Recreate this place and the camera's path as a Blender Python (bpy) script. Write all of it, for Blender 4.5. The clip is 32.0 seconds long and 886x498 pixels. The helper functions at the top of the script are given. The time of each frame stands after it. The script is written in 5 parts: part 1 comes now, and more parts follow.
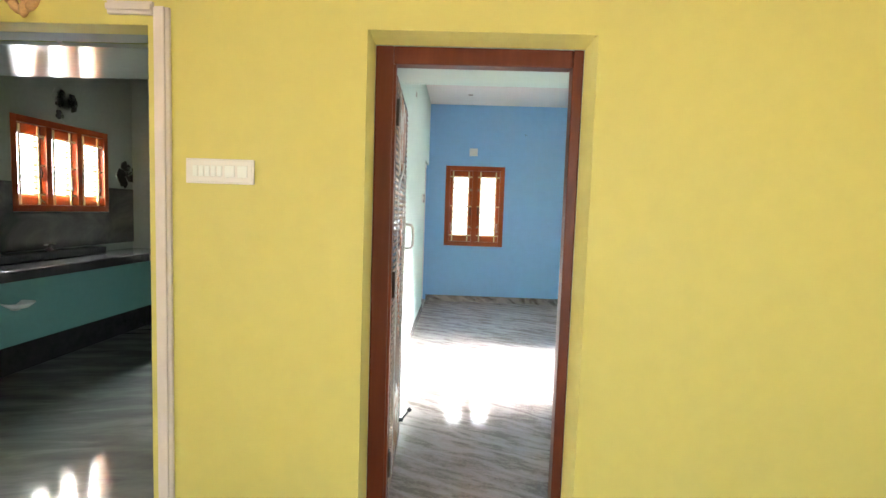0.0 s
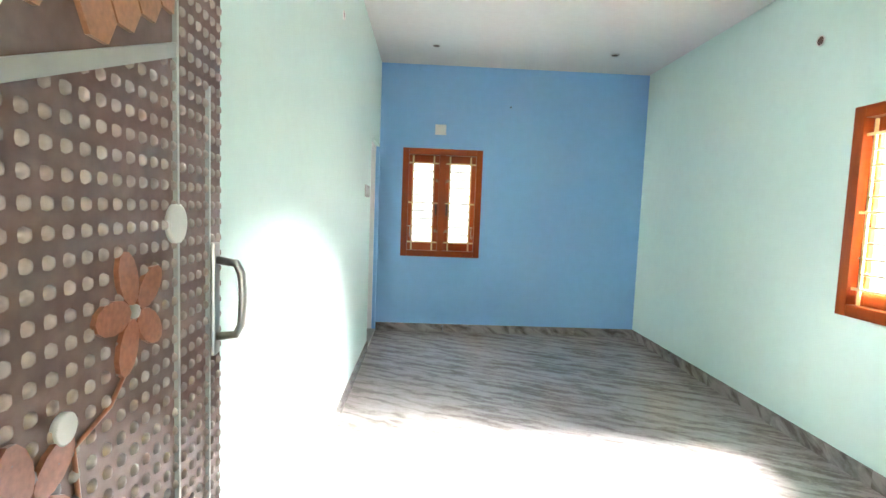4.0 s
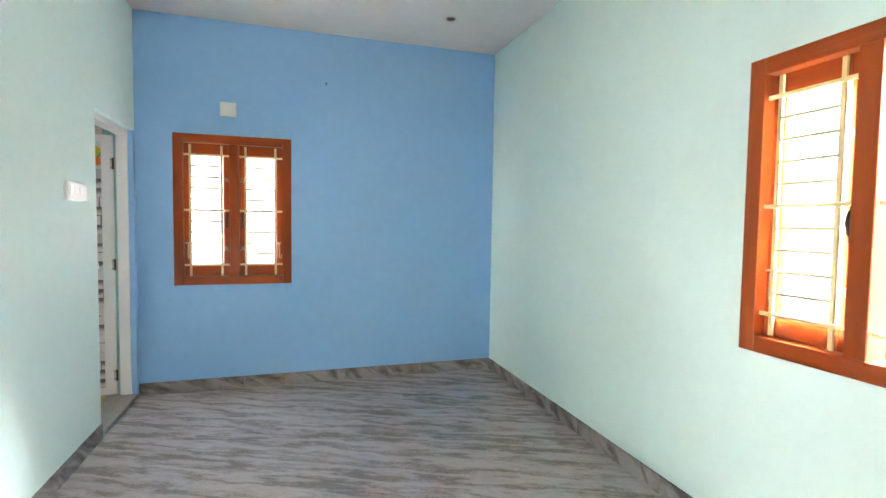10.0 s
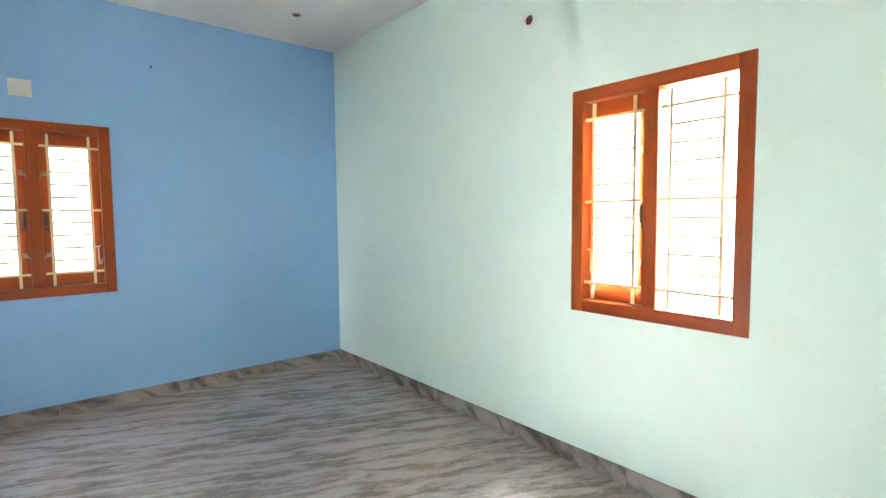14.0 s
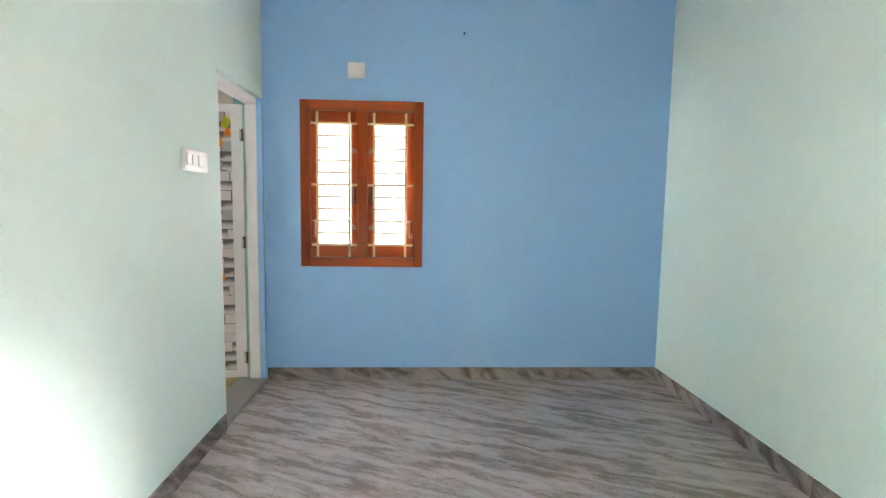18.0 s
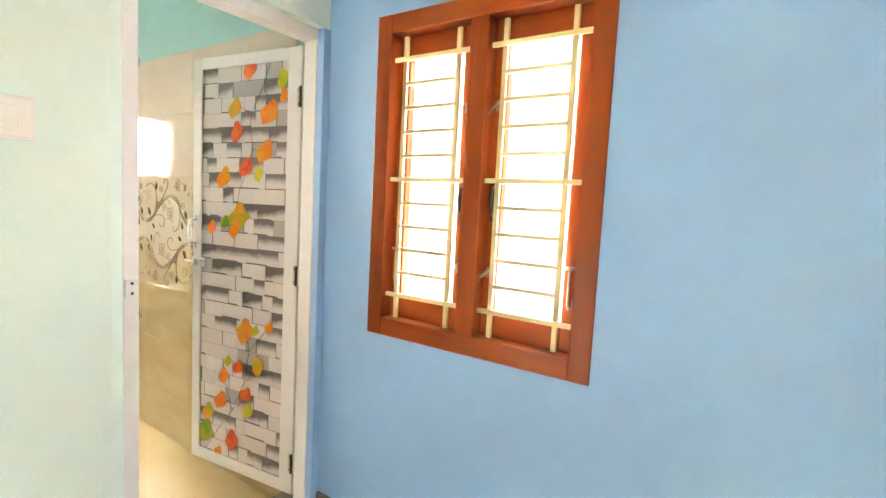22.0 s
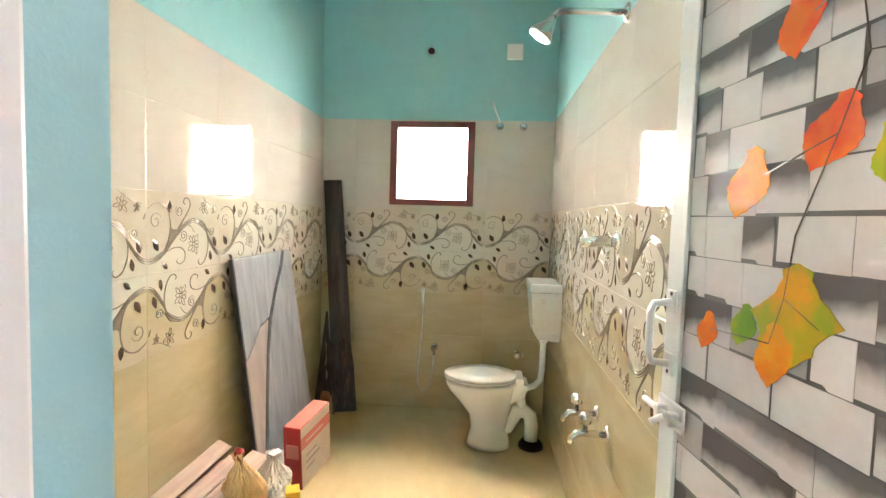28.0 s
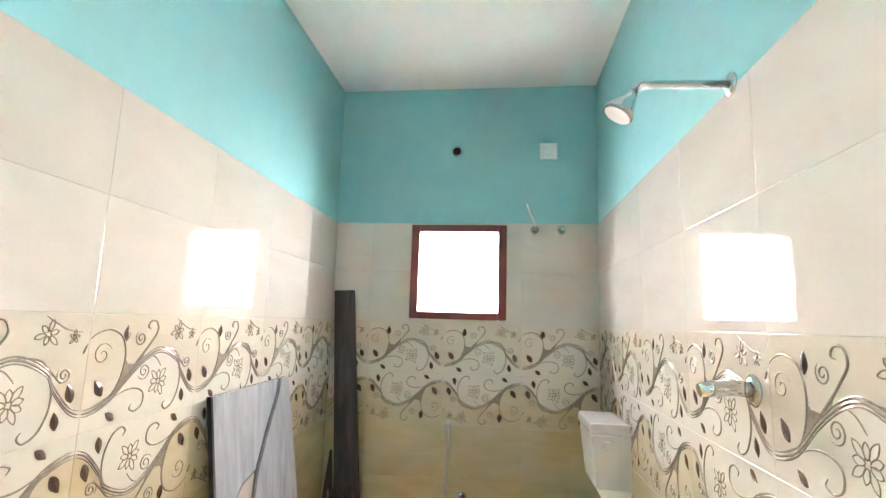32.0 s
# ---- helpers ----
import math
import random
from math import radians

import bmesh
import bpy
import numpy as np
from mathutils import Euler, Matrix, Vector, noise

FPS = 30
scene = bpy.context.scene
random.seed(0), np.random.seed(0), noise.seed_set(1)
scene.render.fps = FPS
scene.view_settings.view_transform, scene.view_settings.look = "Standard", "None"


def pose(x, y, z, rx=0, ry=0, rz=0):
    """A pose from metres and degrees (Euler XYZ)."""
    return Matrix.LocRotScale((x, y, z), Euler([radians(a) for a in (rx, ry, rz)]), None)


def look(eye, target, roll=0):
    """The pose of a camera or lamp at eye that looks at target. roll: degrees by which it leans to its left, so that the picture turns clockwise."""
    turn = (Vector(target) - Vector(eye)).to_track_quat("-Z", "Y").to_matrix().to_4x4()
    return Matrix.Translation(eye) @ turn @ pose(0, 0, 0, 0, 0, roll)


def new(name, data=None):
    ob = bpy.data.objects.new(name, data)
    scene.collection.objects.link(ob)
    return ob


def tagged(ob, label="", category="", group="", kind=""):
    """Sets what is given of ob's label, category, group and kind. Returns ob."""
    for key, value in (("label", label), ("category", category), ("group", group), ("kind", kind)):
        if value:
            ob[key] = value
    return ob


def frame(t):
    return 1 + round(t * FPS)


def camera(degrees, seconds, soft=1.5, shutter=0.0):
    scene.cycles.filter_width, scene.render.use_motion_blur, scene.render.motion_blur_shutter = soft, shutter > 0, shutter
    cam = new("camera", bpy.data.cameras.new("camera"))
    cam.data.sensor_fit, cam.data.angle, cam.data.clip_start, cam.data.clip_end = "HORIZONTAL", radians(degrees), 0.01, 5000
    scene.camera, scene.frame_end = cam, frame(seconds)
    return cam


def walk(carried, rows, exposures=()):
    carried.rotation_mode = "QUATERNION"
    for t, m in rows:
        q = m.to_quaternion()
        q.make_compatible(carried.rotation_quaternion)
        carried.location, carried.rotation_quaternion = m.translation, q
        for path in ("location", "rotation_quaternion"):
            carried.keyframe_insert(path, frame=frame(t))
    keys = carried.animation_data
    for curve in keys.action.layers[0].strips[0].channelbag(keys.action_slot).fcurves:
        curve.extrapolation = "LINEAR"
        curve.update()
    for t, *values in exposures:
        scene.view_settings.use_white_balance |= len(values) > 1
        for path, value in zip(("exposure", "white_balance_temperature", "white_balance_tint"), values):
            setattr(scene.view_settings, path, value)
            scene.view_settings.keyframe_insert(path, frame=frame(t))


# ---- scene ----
cam = camera(84.6, 32.0)
PATH = [
    (0, (0.14, -0.121, 1.432), (0.086, 1.872, 1.282), 1.9),
    (0.5, (0.149, 0.087, 1.428), (0.118, 2.081, 1.282), 2.1),
    (1, (0.203, 0.366, 1.436), (0.164, 2.36, 1.287), 2.1),
    (1.5, (0.235, 0.579, 1.41), (0.237, 2.572, 1.243), 2.4),
    (2, (0.212, 0.847, 1.391), (0.252, 2.84, 1.232), 2.9),
    (2.5, (0.26, 1.14, 1.387), (0.257, 3.134, 1.229), 2.5),
    (3, (0.28, 1.376, 1.396), (0.277, 3.368, 1.216), 2.6),
    (3.5, (0.223, 1.686, 1.44), (0.277, 3.677, 1.254), 2.4),
    (4, (0.223, 1.912, 1.465), (0.299, 3.905, 1.305), 2.2),
    (4.5, (0.33, 2.175, 1.452), (0.452, 4.165, 1.288), 1.6),
    (6.5, (0.634, 2.688, 1.479), (0.871, 4.671, 1.365), 2.2),
    (7, (0.704, 2.754, 1.436), (0.922, 4.738, 1.315), 2.9),
    (7.5, (0.724, 2.901, 1.45), (0.958, 4.884, 1.325), 3.3),
    (8, (0.836, 3.04, 1.444), (1.047, 5.026, 1.334), 3.5),
    (8.5, (0.959, 3.097, 1.457), (1.162, 5.082, 1.323), 3.0),
    (9, (1.087, 3.083, 1.453), (1.351, 5.061, 1.323), 2.4),
    (9.5, (1.061, 3.08, 1.458), (1.45, 5.039, 1.344), 1.7),
    (10, (0.865, 3.143, 1.451), (1.461, 5.05, 1.349), 0.8),
    (10.5, (0.719, 3.071, 1.463), (1.51, 4.905, 1.357), 0.0),
    (11, (0.612, 2.942, 1.458), (1.584, 4.687, 1.346), -0.6),
    (11.5, (0.503, 2.925, 1.464), (1.628, 4.574, 1.345), -1.0),
    (12, (0.437, 3.053, 1.476), (1.658, 4.632, 1.357), -1.4),
    (12.5, (0.409, 3.108, 1.473), (1.677, 4.65, 1.349), -1.3),
    (13, (0.393, 3.12, 1.48), (1.681, 4.645, 1.357), -1.0),
    (13.5, (0.386, 3.122, 1.478), (1.681, 4.641, 1.349), -0.5),
    (15.5, (0.405, 3.152, 1.412), (1.285, 4.943, 1.276), -1.5),
    (16, (0.527, 3.287, 1.407), (1.025, 5.218, 1.258), -0.9),
    (16.5, (0.658, 3.365, 1.375), (0.937, 5.338, 1.203), -0.2),
    (17, (0.723, 3.457, 1.378), (0.941, 5.434, 1.174), 0.6),
    (17.5, (0.76, 3.689, 1.384), (0.938, 5.671, 1.184), 0.9),
    (18, (0.839, 3.871, 1.413), (0.94, 5.86, 1.225), 0.9),
    (18.5, (1.0, 4.084, 1.414), (1.032, 6.074, 1.227), 0.5),
    (19, (1.117, 4.366, 1.458), (1.103, 6.358, 1.287), 0.3),
    (19.5, (1.187, 4.683, 1.445), (1.079, 6.676, 1.303), 0.1),
    (20, (1.292, 4.971, 1.466), (1.034, 6.947, 1.294), -0.1),
    (20.5, (1.335, 5.274, 1.462), (0.928, 7.224, 1.274), 0.1),
    (21, (1.312, 5.585, 1.452), (0.703, 7.48, 1.255), 0.8),
    (21.5, (1.341, 5.887, 1.452), (0.462, 7.673, 1.263), 1.6),
    (22, (1.296, 6.165, 1.443), (0.186, 7.819, 1.269), 3.0),
    (22.5, (1.207, 6.48, 1.433), (-0.163, 7.93, 1.294), 3.8),
    (23, (1.125, 6.74, 1.45), (-0.475, 7.93, 1.294), 5.1),
    (23.5, (1.003, 6.896, 1.444), (-0.718, 7.905, 1.294), 5.9),
    (24, (0.817, 7.054, 1.448), (-1.044, 7.773, 1.313), 6.4),
    (24.5, (0.654, 7.169, 1.447), (-1.294, 7.602, 1.317), 6.5),
    (25, (0.526, 7.288, 1.437), (-1.458, 7.487, 1.285), 5.8),
    (25.5, (0.415, 7.296, 1.446), (-1.579, 7.37, 1.313), 5.9),
    (26, (0.248, 7.252, 1.446), (-1.747, 7.238, 1.307), 5.2),
    (26.5, (0.139, 7.241, 1.45), (-1.852, 7.118, 1.307), 4.0),
    (28.5, (-0.234, 7.106, 1.461), (-2.224, 6.945, 1.345), 1.2),
    (29, (-0.275, 7.053, 1.446), (-2.269, 6.952, 1.33), 0.8),
    (29.5, (-0.372, 7.047, 1.442), (-2.367, 6.946, 1.35), 0.6),
    (30, (-0.539, 7.1, 1.455), (-2.533, 6.961, 1.382), -0.1),
    (30.5, (-0.645, 7.051, 1.449), (-2.639, 6.9, 1.403), -0.1),
    (31, (-0.679, 6.922, 1.456), (-2.67, 6.745, 1.485), -0.0),
    (31.5, (-0.682, 6.904, 1.472), (-2.67, 6.731, 1.61), 1.1),
    (32, (-0.665, 7.0, 1.54), (-2.629, 6.768, 1.838), 1.7),
]
EXPOSURES = [(0.0, 3.8, 6250, 12), (1.0, 3.75, 6250, 12), (2.0, 3.85, 6250, 11), (3.0, 3.95, 6000, 7), (4.0, 3.85, 6200, 9), (7.0, 3.8, 6200, 14), (9.0, 3.85, 6200, 14), (11.0, 4.0, 6350, 16), (13.0, 3.95, 6350, 17), (16.0, 3.9, 6500, 18), (19.0, 4.2, 6900, 19), (20.0, 4.55, 7300, 20), (21.0, 4.7, 7700, 20), (22.0, 4.55, 7900, 21), (22.5, 4.5, 8200, 20), (23.0, 4.5, 7800, 19), (24.0, 4.35, 6250, 12), (25.0, 4.25, 6250, 12), (26.3, 4.5, 7400, 22), (29.0, 4.65, 6800, 22), (31.0, 4.62, 6400, 23), (32.0, 4.78, 6350, 24)]
walk(cam, [(t, look(eye, target, roll)) for t, eye, target, roll in PATH], EXPOSURES)

# Plan.
XL, XR, YB, YH, ZC = -0.335, 2.78, 7.65, 1.93, 3.12      # bedroom side walls, blue wall, hall face, ceiling
BX, BY, BZ, BF = -3.985, 5.845, 3.23, -0.06              # bathroom far wall, side wall, ceiling, sunken floor

# ---- world, sun, large lights ----
world = bpy.data.worlds.new("sky")
scene.world = world
world.use_nodes = True
wn = world.node_tree.nodes
sky = wn.new("ShaderNodeTexSky")
sky.sky_type, sky.sun_disc = "NISHITA", False
sky.sun_elevation, sky.sun_rotation = radians(30), radians(90)
wn["Background"].inputs["Strength"].default_value = 0.12
world.node_tree.links.new(sky.outputs[0], wn["Background"].inputs["Color"])


def lamp(name, at, to, sx, sy, watts, colour):
    d = bpy.data.lights.new(name, "AREA")
    d.shape, d.size, d.size_y, d.energy, d.color = "RECTANGLE", sx, sy, watts, colour
    ob = new(name, d)
    ob.matrix_world = look(at, to)
    return ob


SKYCOL = (0.98, 0.99, 1.0)
# Sky light falls in from above each window, as from the open sky over the yard.
lamp("daylight_window_back", (0.40, 9.10, 3.10), (0.40, 7.65, 1.50), 2.0, 1.6, 22, SKYCOL)
lamp("daylight_window_side", (5.60, 4.45, 4.00), (2.78, 4.45, 1.20), 1.0, 3.2, 1500, (1.0, 0.97, 0.94))
lamp("daylight_window_bath", (BX - 1.065, 6.717, 3.67), (BX, 6.717, 1.87), 1.5, 1.9, 165, (1.0, 0.93, 0.80))
# Added lamp beyond the west window, nearly level, to even the bathroom's light.
lamp("daylight_yard_west", (BX - 2.3, 6.717, 2.35), (BX, 6.717, 1.88), 2.4, 2.2, 100, (1.0, 0.93, 0.79))
# An added lamp stands in for light thrown up through the back window.
lamp("yard_light_back", (0.40, 8.90, 0.70), (0.40, 7.65, 1.60), 2.0, 1.4, 10, (1.0, 0.98, 0.95))
lamp("daylight_window_kitchen", (-4.40, 4.63, 2.30), (-3.75, 4.63, 1.72), 1.3, 0.9, 75, SKYCOL)
# Two added lamps in assumed openings out of view light the hall.
lamp("daylight_hall_front", (2.1, -4.15, 1.4), (2.1, 0.0, 1.4), 3.0, 2.3, 0.50, (1.0, 0.98, 0.95))
lamp("daylight_hall_side", (-4.32, -2.5, 1.5), (0.0, -2.5, 1.5), 1.6, 1.2, 1.0, (1.0, 0.98, 0.95))
sun = bpy.data.lights.new("sun", "SUN")
sun.energy, sun.angle, sun.color = 5.0, radians(28), (1.0, 0.96, 0.92)
sun_ob = new("sun", sun)
sun_ob.matrix_world = look((0, 0, 10), Vector((0, 0, 10)) + Vector((-1, 0.16, -0.55)))


# ---- materials ----
def material(name, colour, rough=0.5, metal=0.0, var=0.06, scale=6.0, bump=0.0, bscale=120.0, spec=0.5, rand=0.0, coat=0.0, stretch=None):
    """A painted or plain surface: two scales of tone variation and fine relief."""
    m = bpy.data.materials.new(name)
    m.use_nodes = True
    nt = m.node_tree
    b = nt.nodes["Principled BSDF"]
    b.inputs["Roughness"].default_value, b.inputs["Metallic"].default_value = rough, metal
    b.inputs["Specular IOR Level"].default_value, b.inputs["Coat Weight"].default_value = spec, coat
    co = nt.nodes.new("ShaderNodeTexCoord")
    mp = nt.nodes.new("ShaderNodeMapping")
    if stretch:
        mp.inputs["Scale"].default_value = stretch
    nt.links.new(co.outputs["Object"], mp.inputs["Vector"])
    big, fine = nt.nodes.new("ShaderNodeTexNoise"), nt.nodes.new("ShaderNodeTexNoise")
    big.inputs["Scale"].default_value, big.inputs["Detail"].default_value = scale * 0.2, 3
    fine.inputs["Scale"].default_value, fine.inputs["Detail"].default_value = scale * 4, 4
    add = nt.nodes.new("ShaderNodeMath")
    add.operation = "ADD"
    for k, n in enumerate((big, fine)):
        nt.links.new(mp.outputs[0], n.inputs["Vector"])
        nt.links.new(n.outputs["Fac"], add.inputs[k])
    last = add.outputs[0]
    if rand:
        inf = nt.nodes.new("ShaderNodeObjectInfo")
        ma = nt.nodes.new("ShaderNodeMath")
        ma.operation = "MULTIPLY_ADD"
        ma.inputs[1].default_value = rand
        nt.links.new(inf.outputs["Random"], ma.inputs[0])
        nt.links.new(last, ma.inputs[2])
        last = ma.outputs[0]
    rg = nt.nodes.new("ShaderNodeMapRange")
    rg.inputs["From Min"].default_value, rg.inputs["From Max"].default_value = 0.6, 1.4 + rand
    rg.inputs["To Min"].default_value, rg.inputs["To Max"].default_value = 1 - var, 1 + var
    nt.links.new(last, rg.inputs["Value"])
    mul = nt.nodes.new("ShaderNodeVectorMath")
    mul.operation = "SCALE"
    mul.inputs[0].default_value = colour
    nt.links.new(rg.outputs[0], mul.inputs["Scale"])
    nt.links.new(mul.outputs[0], b.inputs["Base Color"])
    if bump:
        n = nt.nodes.new("ShaderNodeTexNoise")
        n.inputs["Scale"].default_value, n.inputs["Detail"].default_value = bscale, 3
        nt.links.new(mp.outputs[0], n.inputs["Vector"])
        bp = nt.nodes.new("ShaderNodeBump")
        bp.inputs["Strength"].default_value, bp.inputs["Distance"].default_value = bump, 0.01
        nt.links.new(n.outputs["Fac"], bp.inputs["Height"])
        nt.links.new(bp.outputs[0], b.inputs["Normal"])
    return m


def streaked(name, dark, mid, light, turn, stretch, rough, rand=30.0, low=0.32, high=0.68, detail=8, bump=0.0, warp=0.6, placed=False):
    """Veined stone or grained wood: streaks along one way, another cut on each piece."""
    m = bpy.data.materials.new(name)
    m.use_nodes = True
    nt = m.node_tree
    b = nt.nodes["Principled BSDF"]
    b.inputs["Roughness"].default_value = rough
    co, mp, inf = (nt.nodes.new("ShaderNode" + k) for k in ("TexCoord", "Mapping", "ObjectInfo"))
    mp.vector_type = "TEXTURE"
    mp.inputs["Rotation"].default_value, mp.inputs["Scale"].default_value = [radians(a) for a in turn], [1 / k for k in stretch]
    mu = nt.nodes.new("ShaderNodeMath")
    mu.operation = "MULTIPLY"
    mu.inputs[1].default_value = rand
    nt.links.new(inf.outputs["Random"], mu.inputs[0])
    ad = nt.nodes.new("ShaderNodeVectorMath")
    where = nt.nodes.new("ShaderNodeNewGeometry").outputs["Position"] if placed else co.outputs["Object"]
    nt.links.new(where, mp.inputs["Vector"])
    nt.links.new(mp.outputs[0], ad.inputs[0])
    nt.links.new(mu.outputs[0], ad.inputs[1])
    n = nt.nodes.new("ShaderNodeTexNoise")
    n.inputs["Scale"].default_value, n.inputs["Detail"].default_value, n.inputs["Distortion"].default_value = 1.0, detail, warp
    n.inputs["Roughness"].default_value = 0.62
    nt.links.new(ad.outputs[0], n.inputs["Vector"])
    cr = nt.nodes.new("ShaderNodeValToRGB")
    e = cr.color_ramp.elements
    e[0].position, e[0].color, e[1].position, e[1].color = low, (*dark, 1), high, (*light, 1)
    k = e.new((low + high) / 2)
    k.color = (*mid, 1)
    nt.links.new(n.outputs["Fac"], cr.inputs[0])
    nt.links.new(cr.outputs[0], b.inputs["Base Color"])
    if bump:
        bp = nt.nodes.new("ShaderNodeBump")
        bp.inputs["Strength"].default_value, bp.inputs["Distance"].default_value = bump, 0.004
        nt.links.new(n.outputs["Fac"], bp.inputs["Height"])
        nt.links.new(bp.outputs[0], b.inputs["Normal"])
    return m


def banded(name, dark, mid, light, turn):
    """Polished floor stone: ragged dark bands at a hand's breadth, speckled edges, fine streaks between, running on across the joints."""
    m = bpy.data.materials.new(name)
    m.use_nodes = True
    nt = m.node_tree
    b = nt.nodes["Principled BSDF"]
    b.inputs["Roughness"].default_value = 0.09
    pos = nt.nodes.new("ShaderNodeNewGeometry").outputs["Position"]

    def mapped(stretch):
        mp = nt.nodes.new("ShaderNodeMapping")
        mp.vector_type = "TEXTURE"
        mp.inputs["Rotation"].default_value, mp.inputs["Scale"].default_value = (0, 0, radians(turn)), [1 / k for k in stretch]
        nt.links.new(pos, mp.inputs["Vector"])
        return mp.outputs[0]

    wave = nt.nodes.new("ShaderNodeTexWave")
    wave.bands_direction = "Y"
    for k, v in (("Scale", 0.26), ("Distortion", 9.0), ("Detail", 3.0), ("Detail Scale", 4.6), ("Detail Roughness", 0.6)):
        wave.inputs[k].default_value = v
    nt.links.new(mapped((1.9, 8.0, 1.0)), wave.inputs["Vector"])
    parts = [(wave.outputs["Fac"], 0.18)]
    for stretch, weight, warp, detail in (((2.6, 7.0, 1.0), 0.38, 0.6, 3), ((16.0, 30.0, 1.0), 0.22, 0.9, 4), ((60.0, 90.0, 1.0), 0.22, 0.5, 3)):
        n = nt.nodes.new("ShaderNodeTexNoise")
        n.inputs["Scale"].default_value, n.inputs["Detail"].default_value, n.inputs["Distortion"].default_value = 1.0, detail, warp
        nt.links.new(mapped(stretch), n.inputs["Vector"])
        parts.append((n.outputs["Fac"], weight))
    total = None
    for fac, weight in parts:
        w = nt.nodes.new("ShaderNodeMath")
        w.operation = "MULTIPLY_ADD"
        w.inputs[1].default_value, w.inputs[2].default_value = weight, 0.0
        nt.links.new(fac, w.inputs[0])
        if total is not None:
            nt.links.new(total, w.inputs[2])
        total = w.outputs[0]
    cr = nt.nodes.new("ShaderNodeValToRGB")
    el = cr.color_ramp.elements
    el[0].position, el[0].color, el[1].position, el[1].color = 0.37, (*dark, 1), 0.62, (*light, 1)
    el.new(0.48).color = (*mid, 1)
    nt.links.new(total, cr.inputs[0])
    nt.links.new(cr.outputs[0], b.inputs["Base Color"])
    return m


def two_tone(name, one, other, scale, rough):
    """A print that runs from one colour into another in soft patches."""
    m = bpy.data.materials.new(name)
    m.use_nodes = True
    nt = m.node_tree
    b = nt.nodes["Principled BSDF"]
    b.inputs["Roughness"].default_value = rough
    co, n, cr = (nt.nodes.new("ShaderNode" + k) for k in ("TexCoord", "TexNoise", "ValToRGB"))
    n.inputs["Scale"].default_value, n.inputs["Detail"].default_value = scale, 3
    e = cr.color_ramp.elements
    e[0].position, e[0].color, e[1].position, e[1].color = 0.40, (*one, 1), 0.60, (*other, 1)
    nt.links.new(co.outputs["Object"], n.inputs["Vector"])
    nt.links.new(n.outputs["Fac"], cr.inputs[0])
    nt.links.new(cr.outputs[0], b.inputs["Base Color"])
    return m


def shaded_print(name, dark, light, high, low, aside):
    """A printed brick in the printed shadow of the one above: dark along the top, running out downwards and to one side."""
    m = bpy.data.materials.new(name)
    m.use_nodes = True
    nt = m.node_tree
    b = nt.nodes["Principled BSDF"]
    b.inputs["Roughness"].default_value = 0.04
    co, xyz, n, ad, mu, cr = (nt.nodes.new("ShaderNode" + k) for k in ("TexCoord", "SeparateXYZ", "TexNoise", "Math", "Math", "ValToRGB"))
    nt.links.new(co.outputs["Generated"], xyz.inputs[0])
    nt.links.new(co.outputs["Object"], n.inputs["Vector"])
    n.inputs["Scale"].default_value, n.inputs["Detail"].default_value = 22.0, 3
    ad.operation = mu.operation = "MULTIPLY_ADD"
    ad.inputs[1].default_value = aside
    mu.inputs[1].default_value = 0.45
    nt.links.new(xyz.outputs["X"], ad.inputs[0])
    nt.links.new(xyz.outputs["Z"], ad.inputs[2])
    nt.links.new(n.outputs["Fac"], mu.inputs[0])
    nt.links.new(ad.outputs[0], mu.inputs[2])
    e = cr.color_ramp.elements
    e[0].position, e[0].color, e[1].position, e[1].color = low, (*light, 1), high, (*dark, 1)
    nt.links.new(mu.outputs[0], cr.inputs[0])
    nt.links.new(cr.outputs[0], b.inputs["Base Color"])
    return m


M = {}
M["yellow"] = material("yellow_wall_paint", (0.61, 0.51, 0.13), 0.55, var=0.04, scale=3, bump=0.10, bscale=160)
# Lighter copy of the wall yellow: light on the doorway edges put into colour.
M["lit_yellow"] = material("pale_yellow_plaster", (0.76, 0.68, 0.23), 0.6, var=0.05, scale=6, bump=0.15, bscale=90)
M["mint"] = material("mint_wall_paint", (0.625, 0.775, 0.725), 0.6, var=0.03, scale=3, bump=0.08, bscale=160)
M["blue"] = material("sky_blue_wall_paint", (0.235, 0.455, 0.75), 0.6, var=0.04, scale=3, bump=0.08, bscale=160)
M["aqua"] = material("aqua_wall_paint", (0.28, 0.59, 0.585), 0.55, var=0.04, scale=3, bump=0.08, bscale=160)
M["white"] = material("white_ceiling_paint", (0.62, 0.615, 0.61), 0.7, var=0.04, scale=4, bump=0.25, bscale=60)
# Bathroom ceiling only: its extra brightness is put into this lighter white.
M["lighter_white"] = material("clean_white_ceiling_paint", (0.82, 0.82, 0.81), 0.7, var=0.03, scale=4, bump=0.2, bscale=60)
M["green"] = material("green_ceiling_paint", (0.22, 0.30, 0.04), 0.6, var=0.05)
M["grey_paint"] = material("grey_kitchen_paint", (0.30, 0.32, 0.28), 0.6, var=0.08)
M["teal"] = material("teal_cabinet_paint", (0.12, 0.28, 0.27), 0.45, var=0.06)
M["cream"] = material("cream_moulding_paint", (0.66, 0.56, 0.50), 0.5, var=0.05)
M["beam_paint"] = material("pale_beam_paint", (0.55, 0.62, 0.58), 0.16, var=0.05)
M["dado"] = streaked("dark_dado_tile", (0.03, 0.028, 0.025), (0.06, 0.055, 0.05), (0.10, 0.09, 0.08), (0, 0, 0), (2, 2, 3), 0.25)
M["granite"] = material("black_granite", (0.035, 0.035, 0.035), 0.15, var=0.4, scale=60)
